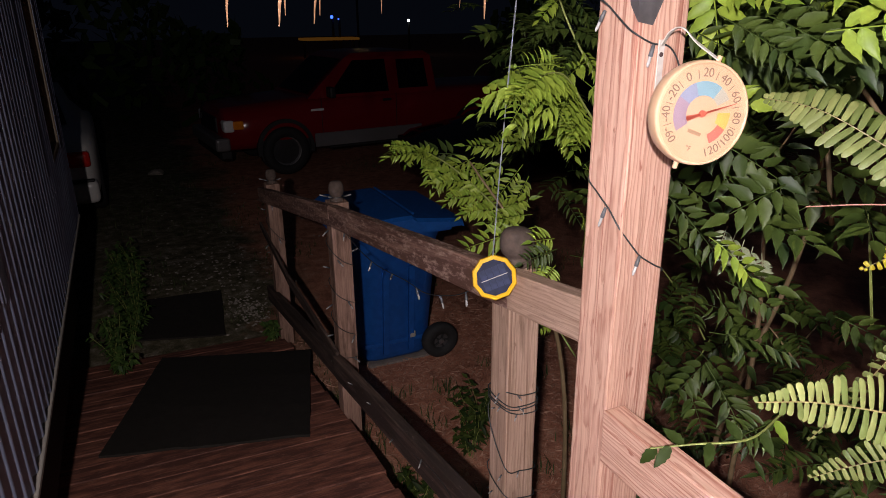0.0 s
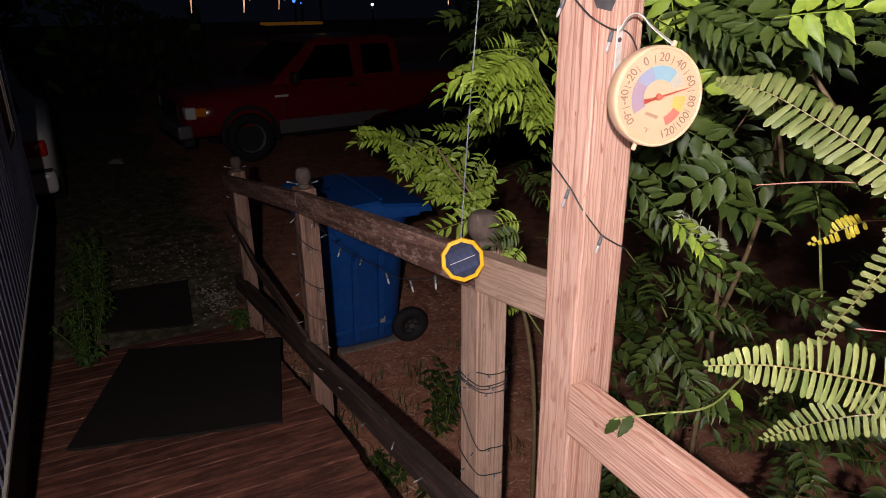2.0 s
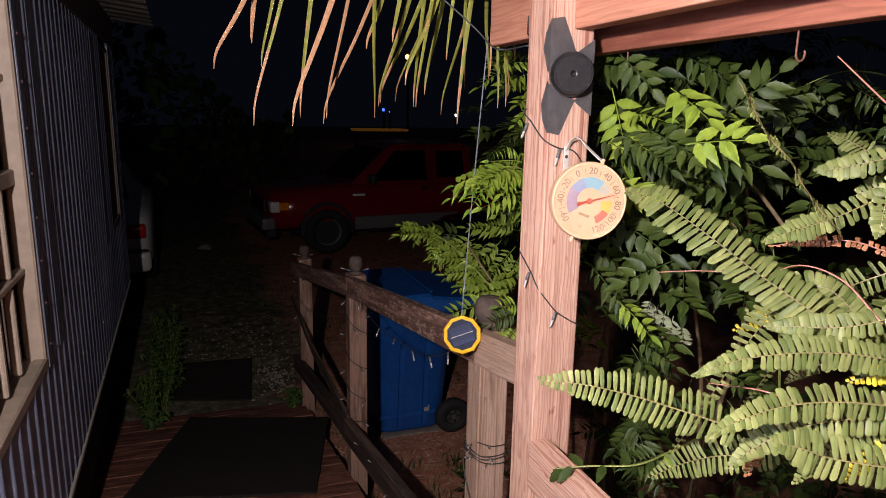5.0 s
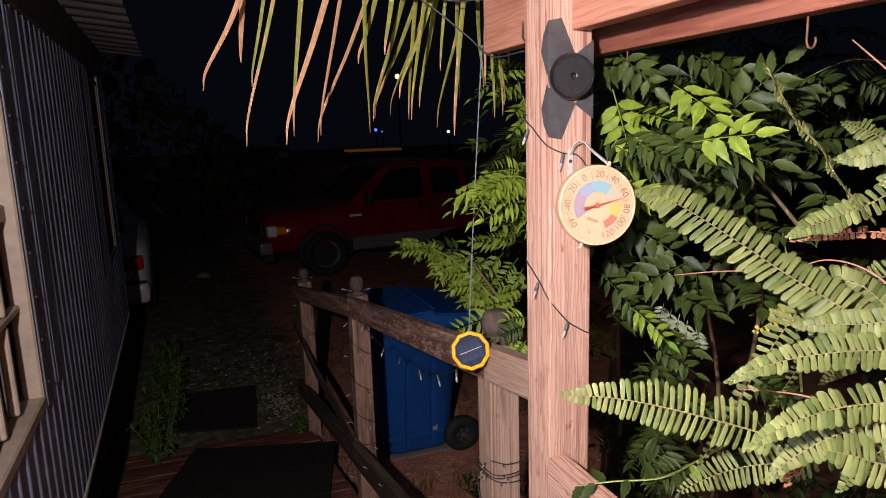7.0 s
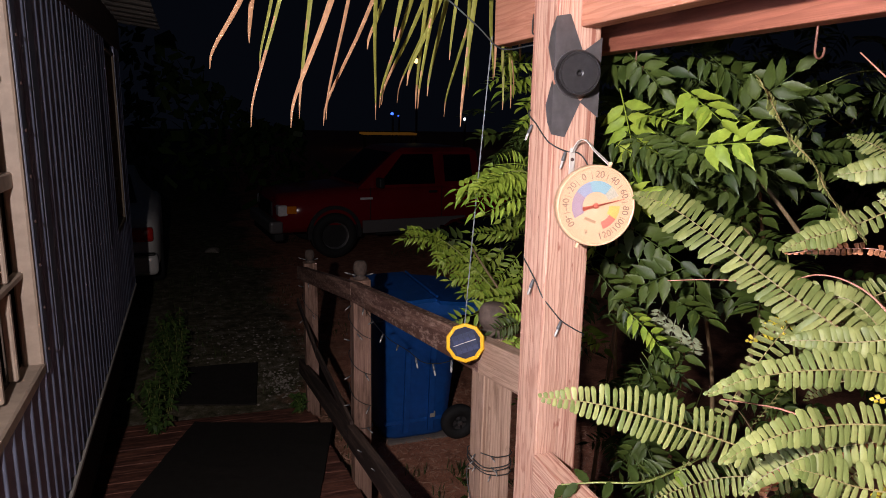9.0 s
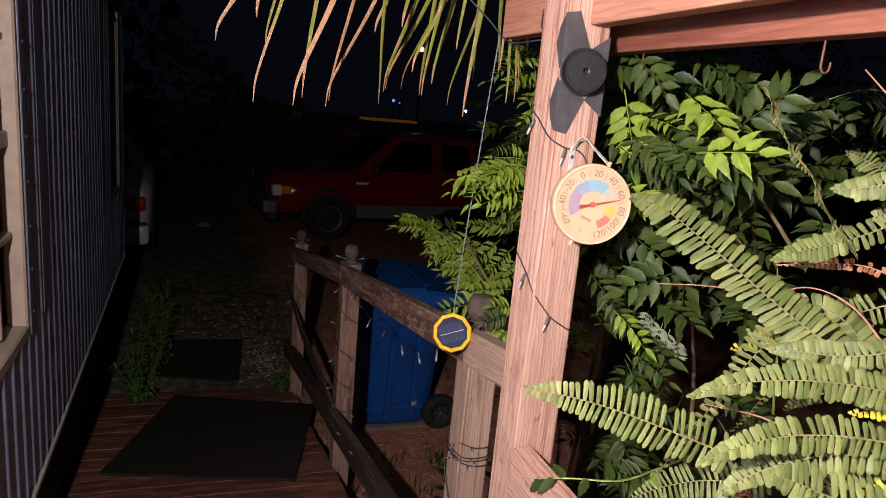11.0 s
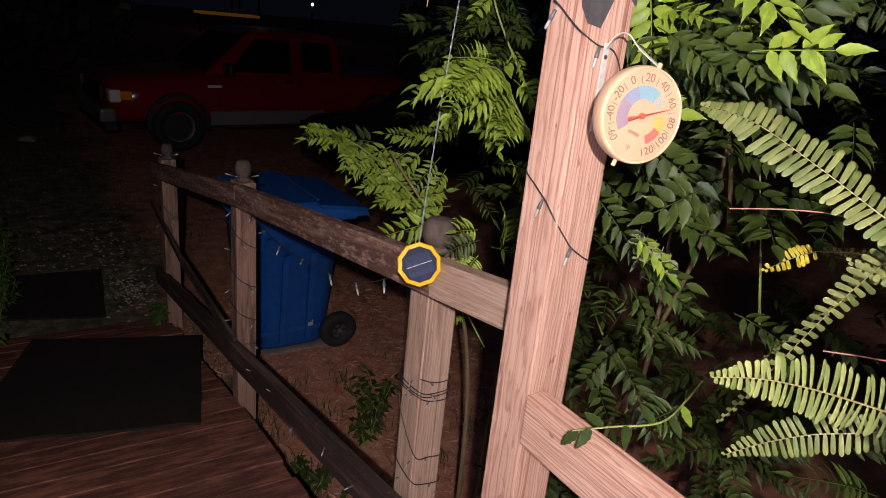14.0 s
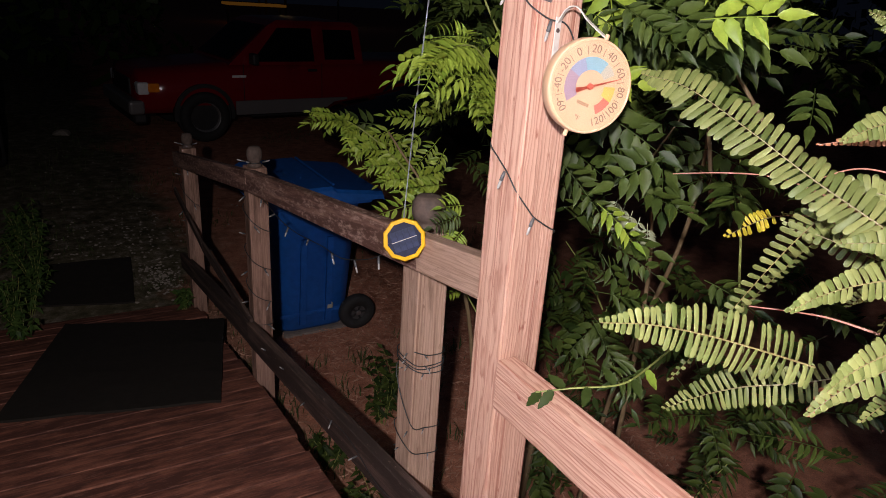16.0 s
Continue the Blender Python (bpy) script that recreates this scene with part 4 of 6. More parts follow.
def pickup():
    """Nose towards local -x; y = -0.95 is the flank that is seen."""
    t = thing("pickup_truck", "dark red extended-cab pickup truck with silver lower flanks", "truck", at=(1.79, 10.53, -0.575))
    t.rotation_euler = (0, 0, radians(6))
    t.scale = (0.93, 0.93, 0.93)
    part("body", side_shell([(-0.92, 0.48, 0.98, 0.80, 0.16), (-0.86, 0.45, 1.06, 0.90, 0.16), (-0.5, 0.45, 1.10, 0.95, 0.14), (0.45, 0.45, 1.17, 0.97, 0.12), (0.8, 0.45, 1.18, 0.98, 0.10),
                             (2.75, 0.45, 1.20, 0.98, 0.10), (2.80, 0.45, 1.20, 0.98, 0.10), (4.75, 0.45, 1.20, 0.97, 0.10), (4.80, 0.50, 1.18, 0.95, 0.10)]), M_TRUCK, t, "glossy dark red body", smooth=True)
    cab = bm_loft([[(0.42, -0.90, 1.14), (0.42, 0.90, 1.14), (2.78, 0.90, 1.14), (2.78, -0.90, 1.14)],
                   [(0.72, -0.85, 1.40), (0.72, 0.85, 1.40), (2.76, 0.85, 1.40), (2.76, -0.85, 1.40)],
                   [(1.12, -0.78, 1.74), (1.12, 0.78, 1.74), (2.72, 0.78, 1.74), (2.72, -0.78, 1.74)],
                   [(1.28, -0.72, 1.81), (1.28, 0.72, 1.81), (2.62, 0.72, 1.81), (2.62, -0.72, 1.81)],
                   [(1.6, -0.60, 1.83), (1.6, 0.60, 1.83), (2.4, 0.60, 1.83), (2.4, -0.60, 1.83)]])
    part("cab", cab, M_TRUCK, t)

    def pane(poly, off=0.012):
        bm = bmesh.new()
        bm.faces.new([bm.verts.new(p) for p in poly])
        bmesh.ops.solidify(bm, geom=bm.faces[:], thickness=0.02)
        return bm
    yw = lambda z: -(0.90 - (z - 1.14) * 0.20) - 0.008
    part("window", pane([(0.80, yw(1.19), 1.19), (1.86, yw(1.19), 1.19), (1.84, yw(1.70), 1.70), (1.26, yw(1.70), 1.70)]), M_GLASSDARK, t, "dark side glass")
    part("window", pane([(2.05, yw(1.22), 1.22), (2.62, yw(1.22), 1.22), (2.58, yw(1.69), 1.69), (2.05, yw(1.69), 1.69)]), M_GLASSDARK, t, "dark side glass")
    part("windscreen", pane([(0.47, -0.78, 1.21), (0.47, 0.78, 1.21), (1.09, 0.70, 1.73), (1.09, -0.70, 1.73)]), M_GLASSDARK, t, "dark windscreen")
    part("lower_flank", bm_box(1.95, 0.03, 0.22, 0.01, center=(1.45, -0.99, 0.50)), M_TRUCKGREY, t, "silver lower flank")
    part("lower_flank", bm_box(1.10, 0.03, 0.22, 0.01, center=(4.45, -0.99, 0.50)), M_TRUCKGREY, t, "silver lower flank")
    part("step", bm_box(1.9, 0.10, 0.05, 0.015, center=(1.66, -0.96, 0.37)), M_BLACK, t)
    bump_b = bm_box(0.22, 1.86, 0.20, 0.05, center=(-0.95, 0, 0.55), seg=3)
    part("bumper", bump_b, M_TRUCKGREY, t, "silver front bumper")
    part("air_dam", bm_box(0.20, 1.7, 0.16, 0.03, center=(-0.90, 0, 0.38)), M_BLACK, t)
    part("grille", bm_box(0.04, 1.0, 0.24, 0.01, center=(-0.93, 0, 0.80)), M_BLACK, t)
    for s in (-1, 1):
        part("headlamp", bm_box(0.16, 0.34, 0.18, 0.04, center=(-0.84, s * 0.765, 0.82), seg=3), M_CHROME, t, "clear headlamp")
        part("marker_lamp", bm_box(0.16, 0.07, 0.13, 0.025, center=(-0.70, s * 0.918, 0.83), seg=2), M_AMBER, t, "amber corner lamp")
    for x in (0.0, 3.52):
        arch = bm_lathe([(0.40, -0.05), (0.46, -0.05), (0.46, 0.04), (0.40, 0.04), (0.40, -0.05)], 32)
        geom = [v for v in arch.verts if v.co.y < -0.12]
        bmesh.ops.delete(arch, geom=geom, context="VERTS")
        part("wheel_arch", arch, M_BLACK, t, "dark flared arch", m=pose(x, -0.955, 0.42, 90))
        part("wheel_well", bm_lathe([(0, -0.12), (0.41, -0.12), (0.41, 0.02), (0, 0.02)], 28), M_BLACK, t, m=pose(x, -0.93, 0.42, 90))
        wheel_at(t, x, -0.90, 0.38, 0.38, 0.24, 0)
        wheel_at(t, x, 0.85, 0.38, 0.38, 0.24, 180)
    part("mirror", bm_box(0.10, 0.20, 0.17, 0.03, center=(0.78, -1.02, 1.24), seg=2), M_BLACK, t)
    for x in (0.62, 1.95):
        part("door_seam", bm_box(0.008, 0.008, 0.62, center=(x, -0.982, 0.86)), M_BLACK, t)
    part("door_handle", bm_box(0.16, 0.03, 0.04, 0.01, center=(1.78, -0.985, 1.06)), M_BLACK, t)
    part("badge", bm_box(0.22, 0.006, 0.035, center=(0.55, -0.985, 0.98)), M_CHROME, t)


pickup()


def car_shell(stations):
    secs = []
    for x, zb, zs, zt, hw, tw in stations:
        secs.append([(x, -hw * 0.9, zb), (x, -hw, zb + 0.12), (x, -hw, zs - 0.08), (x, -hw * 0.95, zs), (x, -tw, (zs + zt) / 2 if zt > zs + 0.1 else zs + (zt - zs) * 0.5), (x, -tw * 0.86, zt - 0.01), (x, -tw * 0.4, zt),
                     (x, tw * 0.4, zt), (x, tw * 0.86, zt - 0.01), (x, tw, (zs + zt) / 2 if zt > zs + 0.1 else zs + (zt - zs) * 0.5), (x, hw * 0.95, zs), (x, hw, zs - 0.08), (x, hw, zb + 0.12), (x, hw * 0.9, zb)])
    return bm_loft(secs)


def white_car():
    """Tail towards local -x."""
    t = thing("white_car", "white saloon car, rear corner showing beside the house", "car", at=(-1.36, 8.02, -0.585))
    t.rotation_euler = (0, 0, radians(93))
    part("body", car_shell([(-0.10, 0.34, 0.62, 0.64, 0.62, 0.5), (-0.04, 0.28, 0.86, 0.90, 0.76, 0.66), (0.10, 0.26, 0.93, 0.97, 0.83, 0.68), (0.75, 0.24, 0.95, 1.02, 0.86, 0.68), (1.35, 0.24, 0.95, 1.38, 0.87, 0.62), (2.4, 0.24, 0.95, 1.42, 0.87, 0.62),
                            (3.2, 0.24, 0.92, 0.98, 0.86, 0.66), (4.3, 0.28, 0.72, 0.76, 0.76, 0.6)]), M_WHITECAR, t, smooth=True)
    part("bumper", bm_box(0.22, 1.66, 0.26, 0.08, center=(-0.06, 0, 0.42), seg=4), M_WHITECAR, t, "white rear bumper", smooth=True)
    part("trim_strip", bm_box(0.05, 1.60, 0.035, 0.01, center=(-0.165, 0, 0.555)), M_BLACK, t)
    for s in (-1, 1):
        part("tail_lamp", bm_box(0.20, 0.24, 0.17, 0.04, center=(0.0, s * 0.67, 0.77), seg=3), M_TAIL, t, "red tail lamp", smooth=True)
    part("rear_glass", bm_loft([[(0.80, -0.6, 1.05), (0.80, 0.6, 1.05), (0.84, 0.6, 1.06), (0.84, -0.6, 1.06)], [(1.30, -0.52, 1.37), (1.30, 0.52, 1.37), (1.33, 0.52, 1.37), (1.33, -0.52, 1.37)]]), M_GLASSDARK, t)
    for x in (0.85, 3.5):
        for s in (-1, 1):
            wheel_at(t, x, s * 0.78, 0.31, 0.31, 0.2, 0 if s < 0 else 180)


white_car()


def dark_car():
    """Nose towards local -x."""
    t = thing("black_car", "glossy black car parked behind the bin, mostly in shadow", "car", at=(3.15, 7.55, -0.57))
    t.rotation_euler = (0, 0, radians(5))
    part("body", car_shell([(-0.05, 0.30, 0.52, 0.54, 0.55, 0.42), (0.05, 0.22, 0.66, 0.70, 0.74, 0.58), (0.25, 0.2, 0.74, 0.79, 0.84, 0.64), (1.15, 0.2, 0.86, 0.93, 0.88, 0.68), (1.75, 0.2, 0.92, 1.36, 0.88, 0.60), (2.8, 0.2, 0.92, 1.44, 0.88, 0.62),
                            (3.7, 0.22, 0.90, 1.05, 0.86, 0.62), (4.3, 0.3, 0.80, 0.86, 0.74, 0.6)]), M_DARKCAR, t, smooth=True)
    for s in (-1, 1):
        part("headlamp", bm_box(0.22, 0.28, 0.10, 0.03, center=(0.14, s * 0.60, 0.64), seg=2), M_GLASSDARK, t)
        for x in (0.8, 3.45):
            wheel_at(t, x, s * 0.80, 0.32, 0.32, 0.2, 0 if s < 0 else 180, M_BLACK)
    part("grille", bm_box(0.04, 0.8, 0.12, 0.01, center=(-0.03, 0, 0.42)), M_BLACK, t)


dark_car()


# ---- fern ----
FERN = thing("fern", "large sword fern with arching green fronds and a few yellow ones", "fern")


def frond(path, width, material, seed, step=0.0088, fill=0.4, facing=(-0.42, -0.80, 0.42)):
    """A frond from base to tip with rows of rounded leaflets on both sides."""
    r = random.Random(seed)
    pts = smooth_path(path, 14)
    L = sum((b - a).length for a, b in zip(pts, pts[1:]))
    rach = part("rachis", bm_tube(pts, 0.0012, 5, taper=0.4), M_RACHIS if material is not M_FERNB else M_STEM, FERN)
    bm = bmesh.new()
    n = int(L / step)
    face0 = Vector(facing)
    for i in range(n):
        f = (i + 0.3) / n
        g = f * (len(pts) - 1)
        k = min(int(g), len(pts) - 2)
        p = pts[k].lerp(pts[k + 1], g - k)
        d = (pts[k + 1] - pts[k]).normalized()
        face = (face0 + Vector((r.uniform(-.15, .15), r.uniform(-.15, .15), r.uniform(-.15, .15)))).normalized()
        if seed == 6:
            face = (Vector((0.5, -0.5, 0.2)) + Vector((math.cos(i * 0.5), 0, math.sin(i * 0.5))) * 0.4).normalized()
        side = d.cross(face).normalized()
        nrm = side.cross(d).normalized()
        env = 1.0 if seed == 6 else min(1.0, (1 - f) * (3.4 if seed == 1 else 1.7 if seed in (2, 3, 4) else 2.3) + 0.14) * (0.8 + 0.2 * min(1, f * 5))
        for s in (-1, 1):
            if r.random() < (0.03 if material is M_FERN else 0.15):
                continue
            ln = width * env * r.uniform(0.88, 1.08)
            w = step * fill * 1.10 * min(1.0, 0.6 + env)
            out = (side * s + d * r.uniform(0.12, 0.26) + nrm * (r.uniform(-0.14, 0.06) + (0.15 if seed in (2, 5) else 0.0))).normalized()
            acr = (d - out * d.dot(out)).normalized()
            lift = nrm * r.uniform(-0.2, 0.2)
            acr = (acr + lift).normalized()
            q = p + d * (step * 0.5 if s > 0 else 0)
            cols = []
            for u, wf, dr in ((0.02, 0.55, 0), (0.14, 0.80, 0.0), (0.5, 0.92, -0.01), (0.80, 1.02, -0.05), (0.94, 0.72, -0.09)):
                c = q + out * ln * u + nrm * ln * dr
                cols.append((bm.verts.new(c - acr * w * wf), bm.verts.new(c + nrm * w * 0.22), bm.verts.new(c + acr * w * wf)))
            tip = bm.verts.new(q + out * ln + nrm * ln * -0.11)
            for a, b in zip(cols, cols[1:]):
                bm.faces.new((a[0], a[1], b[1], b[0]))
                bm.faces.new((a[1], a[2], b[2], b[1]))
            bm.faces.new((cols[-1][0], cols[-1][1], tip))
            bm.faces.new((cols[-1][1], cols[-1][2], tip))
    lab = {"fern_yellow": "yellowing frond", "fern_brown": "dried brown frond"}.get(material.name, "")
    part("frond", bm, material, FERN, lab, smooth=True)


def runner(path):
    part("runner", bm_tube(smooth_path(path, 8), 0.0015, 5, taper=0.5), M_STEM, FERN, "thin reddish runner")


frond([(0.78, 0.144, 1.366), (0.782, 0.207, 1.384), (0.765, 0.282, 1.417), (0.74, 0.363, 1.461), (0.714, 0.443, 1.5), (0.7, 0.511, 1.509)], 0.0356, M_FERN, 1, 0.0084, 0.46)
frond([(0.614, 0.148, 1.277), (0.554, 0.17, 1.298), (0.495, 0.191, 1.317), (0.441, 0.209, 1.33), (0.394, 0.223, 1.335)], 0.0286, M_FERN, 2, 0.0077, 0.33)
frond([(0.783, 0.076, 1.362), (0.731, 0.095, 1.372), (0.684, 0.112, 1.375), (0.632, 0.129, 1.372), (0.585, 0.143, 1.363), (0.548, 0.152, 1.348)], 0.0215, M_FERN, 3, 0.0072, 0.46)
frond([(0.739, 0.043, 1.331), (0.679, 0.06, 1.339), (0.63, 0.071, 1.341), (0.587, 0.079, 1.337), (0.545, 0.085, 1.326), (0.513, 0.086, 1.314)], 0.0198, M_FERN, 4, 0.0070, 0.46)
frond([(0.737, 0.174, 1.219), (0.71, 0.215, 1.193), (0.686, 0.256, 1.171), (0.665, 0.294, 1.141), (0.647, 0.329, 1.105)], 0.0253, M_FERN, 5, 0.0081, 0.32)
frond([(0.661, 0.091, 1.515), (0.625, 0.088, 1.541), (0.594, 0.084, 1.565), (0.568, 0.078, 1.589), (0.533, 0.074, 1.612), (0.506, 0.068, 1.636), (0.481, 0.06, 1.656)], 0.0065, M_FERN, 6, 0.0042, 0.46)
frond([(0.863, 0.19, 1.538), (0.81, 0.206, 1.512), (0.777, 0.216, 1.499), (0.744, 0.227, 1.488), (0.715, 0.236, 1.474)], 0.0179, M_FERN, 7, 0.0070, 0.46)
frond([(1.007, 0.464, 1.288), (1.0, 0.482, 1.275), (0.988, 0.501, 1.258), (0.972, 0.521, 1.236)], 0.0182, M_FERNY, 8, 0.0077, 0.38)
frond([(0.893, 0.189, 1.589), (0.854, 0.216, 1.576), (0.833, 0.237, 1.567), (0.814, 0.258, 1.561)], 0.0183, M_FERN, 9, 0.0077, 0.46)
frond([(1.044, 0.283, 1.544), (1.009, 0.33, 1.579), (1.001, 0.363, 1.596), (0.991, 0.394, 1.606)], 0.0203, M_FERN, 11, 0.0076, 0.32)
frond([(0.917, 0.217, 1.454), (0.888, 0.244, 1.465), (0.865, 0.267, 1.463), (0.84, 0.29, 1.458), (0.808, 0.314, 1.449)], 0.0091, M_FERNB, 10, 0.0068, 0.42000000000000004)
frond([(0.933, 0.196, 1.439), (0.901, 0.239, 1.407), (0.898, 0.271, 1.382), (0.896, 0.302, 1.349)], 0.0232, M_FERN, 12, 0.0074, 0.32)
frond([(0.829, 0.111, 1.412), (0.784, 0.136, 1.391), (0.751, 0.159, 1.382), (0.723, 0.18, 1.38), (0.697, 0.201, 1.375)], 0.0183, M_FERN, 13, 0.0071, 0.46)
frond([(0.738, 0.041, 1.319), (0.704, 0.063, 1.316), (0.668, 0.084, 1.307), (0.635, 0.102, 1.291), (0.607, 0.118, 1.268), (0.587, 0.129, 1.241)], 0.0211, M_FERN, 14, 0.0071, 0.44)
frond([(0.674, -0.004, 1.298), (0.64, 0.005, 1.304), (0.598, 0.019, 1.312), (0.566, 0.028, 1.324), (0.54, 0.035, 1.331)], 0.0233, M_FERN, 15, 0.0068, 0.46)
frond([(0.747, 0.056, 1.304), (0.722, 0.079, 1.285), (0.707, 0.097, 1.263), (0.695, 0.112, 1.234), (0.688, 0.125, 1.205)], 0.0159, M_FERN, 16, 0.0063, 0.42000000000000004)
frond([(0.76, 0.147, 1.343), (0.747, 0.164, 1.332), (0.739, 0.179, 1.318), (0.733, 0.192, 1.299)], 0.0107, M_FERN, 17, 0.0052, 0.42000000000000004)
frond([(0.772, 0.066, 1.293), (0.752, 0.094, 1.284), (0.741, 0.117, 1.271), (0.729, 0.141, 1.254)], 0.0082, M_FERNB, 18, 0.0048, 0.42000000000000004)
frond([(0.638, 0.134, 1.258), (0.641, 0.141, 1.243), (0.645, 0.147, 1.226), (0.644, 0.154, 1.207)], 0.0114, M_FERNB, 19, 0.0065, 0.44)
frond([(0.731, 0.039, 1.296), (0.722, 0.053, 1.278), (0.712, 0.067, 1.254), (0.706, 0.079, 1.23)], 0.0117, M_FERNY, 20, 0.0056, 0.42000000000000004)
frond([(0.945, 0.205, 1.558), (0.924, 0.226, 1.548), (0.909, 0.245, 1.538), (0.897, 0.262, 1.526)], 0.0192, M_FERN, 21, 0.0071, 0.44)
frond([(0.803, 0.087, 1.348), (0.787, 0.1, 1.343), (0.769, 0.112, 1.336), (0.751, 0.125, 1.326)], 0.0126, M_FERNY, 22, 0.0056, 0.42000000000000004)
frond([(0.803, 0.134, 1.577), (0.783, 0.134, 1.54), (0.777, 0.132, 1.516), (0.772, 0.13, 1.498)], 0.0149, M_FERN, 23, 0.0063, 0.44)
runner([(0.792, 0.158, 1.352), (0.795, 0.217, 1.381), (0.792, 0.277, 1.396), (0.782, 0.337, 1.404), (0.766, 0.397, 1.396), (0.738, 0.46, 1.381)])
runner([(0.702, 0.139, 1.298), (0.694, 0.185, 1.296), (0.694, 0.227, 1.285), (0.685, 0.272, 1.273)])
runner([(0.907, 0.186, 1.605), (0.876, 0.205, 1.638), (0.836, 0.231, 1.681), (0.811, 0.246, 1.707)])
runner([(0.857, 0.204, 1.332), (0.914, 0.291, 1.33), (0.962, 0.379, 1.319), (1.007, 0.464, 1.288)])
runner([(0.802, 0.129, 1.391), (0.804, 0.191, 1.43), (0.797, 0.25, 1.436), (0.788, 0.302, 1.406)])
# more fronds at the back and beneath, to the same crown
crown = Vector((0.90, 0.12, 1.30))
rf = random.Random(12)
for k in range(8):
    a = radians(rf.uniform(20, 130))
    d = Vector((math.cos(a), math.sin(a), 0))
    ln = rf.uniform(0.22, 0.42)
    tip = crown + d * ln + Vector((0, 0, rf.uniform(-0.25, 0.12)))
    midp = crown + d * ln * 0.5 + Vector((0, 0, rf.uniform(0.02, 0.10)))
    frond([tuple(crown + d * 0.03), tuple(midp), tuple(tip)], rf.uniform(0.018, 0.025), M_FERN, 40 + k)
part("basket", bm_lathe([(0, -0.16), (0.10, -0.155), (0.15, -0.08), (0.165, 0.0), (0.15, 0.0), (0.13, -0.02), (0, -0.02)], 28), M_TWIG, FERN, "round hanging basket", smooth=True, m=pose(0.93, 0.02, 1.28))
for k in range(3):
    a = 2.1 * k + 0.5
    part("hanger", bm_tube([(0.93 + 0.15 * math.cos(a), 0.02 + 0.15 * math.sin(a), 1.28), (0.86, 0.02, 1.76)], 0.0015, 5), M_METAL, FERN)


# ---- shrub with feathered leaves ----
SHRUB = thing("shrub", "dense leafy shrub with glossy feathered leaves behind the post", "shrub")


def pinnate(rnd, pairs, ln, wd, spread=0.5, length=None):
    """One compound leaf along local x, faces up local z. Returns vertices and faces."""
    L = length or pairs * ln * 0.56
    V, Fc = [], []

    def leaflet(p, ang, l, w):
        c, s = math.cos(ang), math.sin(ang)
        dz = rnd.uniform(-0.45, -0.05)
        tw = rnd.uniform(-0.35, 0.35)
        rows = ((0.0, 0.08), (0.10, 0.62), (0.22, 0.82), (0.30, 1.06), (0.42, 0.88), (0.50, 0.94), (0.62, 0.66), (0.70, 0.62), (0.84, 0.28))
        b0 = len(V)
        for u, wf in rows:
            for q in (-1, 0, 1):
                x = u * l
                y = q * wf * w / 2
                z = dz * l * u * u + abs(q) * 0.16 * w + tw * y
                V.append((p[0] + x * c - y * s, p[1] + x * s + y * c, p[2] + z))
        V.append((p[0] + l * c, p[1] + l * s, p[2] + dz * l))
        for i in range(8):
            a, b = b0 + 3 * i, b0 + 3 * i + 3
            Fc.append((a, a + 1, b + 1, b))
            Fc.append((a + 1, a + 2, b + 2, b + 1))
        e = b0 + 24
        Fc.append((e, e + 1, b0 + 27))
        Fc.append((e + 1, e + 2, b0 + 27))
    droop = rnd.uniform(0.08, 0.35)
    for i in range(pairs):
        f = 0.22 + 0.74 * i / pairs
        z = -droop * L * f * f
        sc = 0.75 + 0.35 * math.sin(math.pi * min(1, f + 0.05))
        for s in (-1, 1):
            leaflet((L * f + rnd.uniform(-.004, .004), s * 0.002, z), s * rnd.uniform(0.8, 1.15), ln * sc * rnd.uniform(0.85, 1.1), wd * sc)
    leaflet((L, 0, -droop * L), 0.0, ln * 1.05, wd)
    # stalk
    n0 = len(V)
    for i in range(5):
        f = i / 4
        z = -droop * L * f * f
        r = 0.0011 * (1.2 - 0.6 * f)
        V.extend(((L * f, -r, z), (L * f, r, z), (L * f, 0, z - 1.6 * r)))
    for i in range(4):
        a, b = n0 + 3 * i, n0 + 3 * i + 3
        for k in range(3):
            Fc.append((a + k, a + (k + 1) % 3, b + (k + 1) % 3, b + k))
    return V, Fc


rl = random.Random(21)
LEAVES = []
for k in range(14):
    broad = k % 3 == 0
    V, Fc = pinnate(rl, rl.randint(4, 5) if broad else rl.randint(5, 8), rl.uniform(0.040, 0.050) if broad else rl.uniform(0.030, 0.042), rl.uniform(0.017, 0.021) if broad else rl.uniform(0.0095, 0.013))
    pair = []
    for mm in (M_LEAF, M_LEAFY):
        me = bpy.data.meshes.new("leaf")
        me.from_pydata(V, [], Fc)
        me.materials.append(mm)
        me.polygons.foreach_set("use_smooth", [True] * len(me.polygons))
        pair.append(me)
    LEAVES.append((V, Fc, pair))


def leaf_pose(p, d, up):
    x = Vector(d).normalized()
    y = Vector(up).cross(x).normalized()
    z = x.cross(y)
    m = Matrix((x, y, z)).transposed().to_4x4()
    m.translation = p
    return m


def spread(p):
    """From the shrub's own plan to its place in the yard."""
    return Vector((p[0], 0.69 + (p[1] - 0.69) * 1.13, 1.48 + (p[2] - 1.48) * 1.06 - 0.03 * (p[1] - 0.69)))


def branch(path, r0, material=M_TWIG, n=6):
    pts = smooth_path([tuple(spread(p)) for p in path], n)
    part("branch", bm_tube(pts, r0, 6, taper=0.35), material, SHRUB, smooth=True)
    return pts


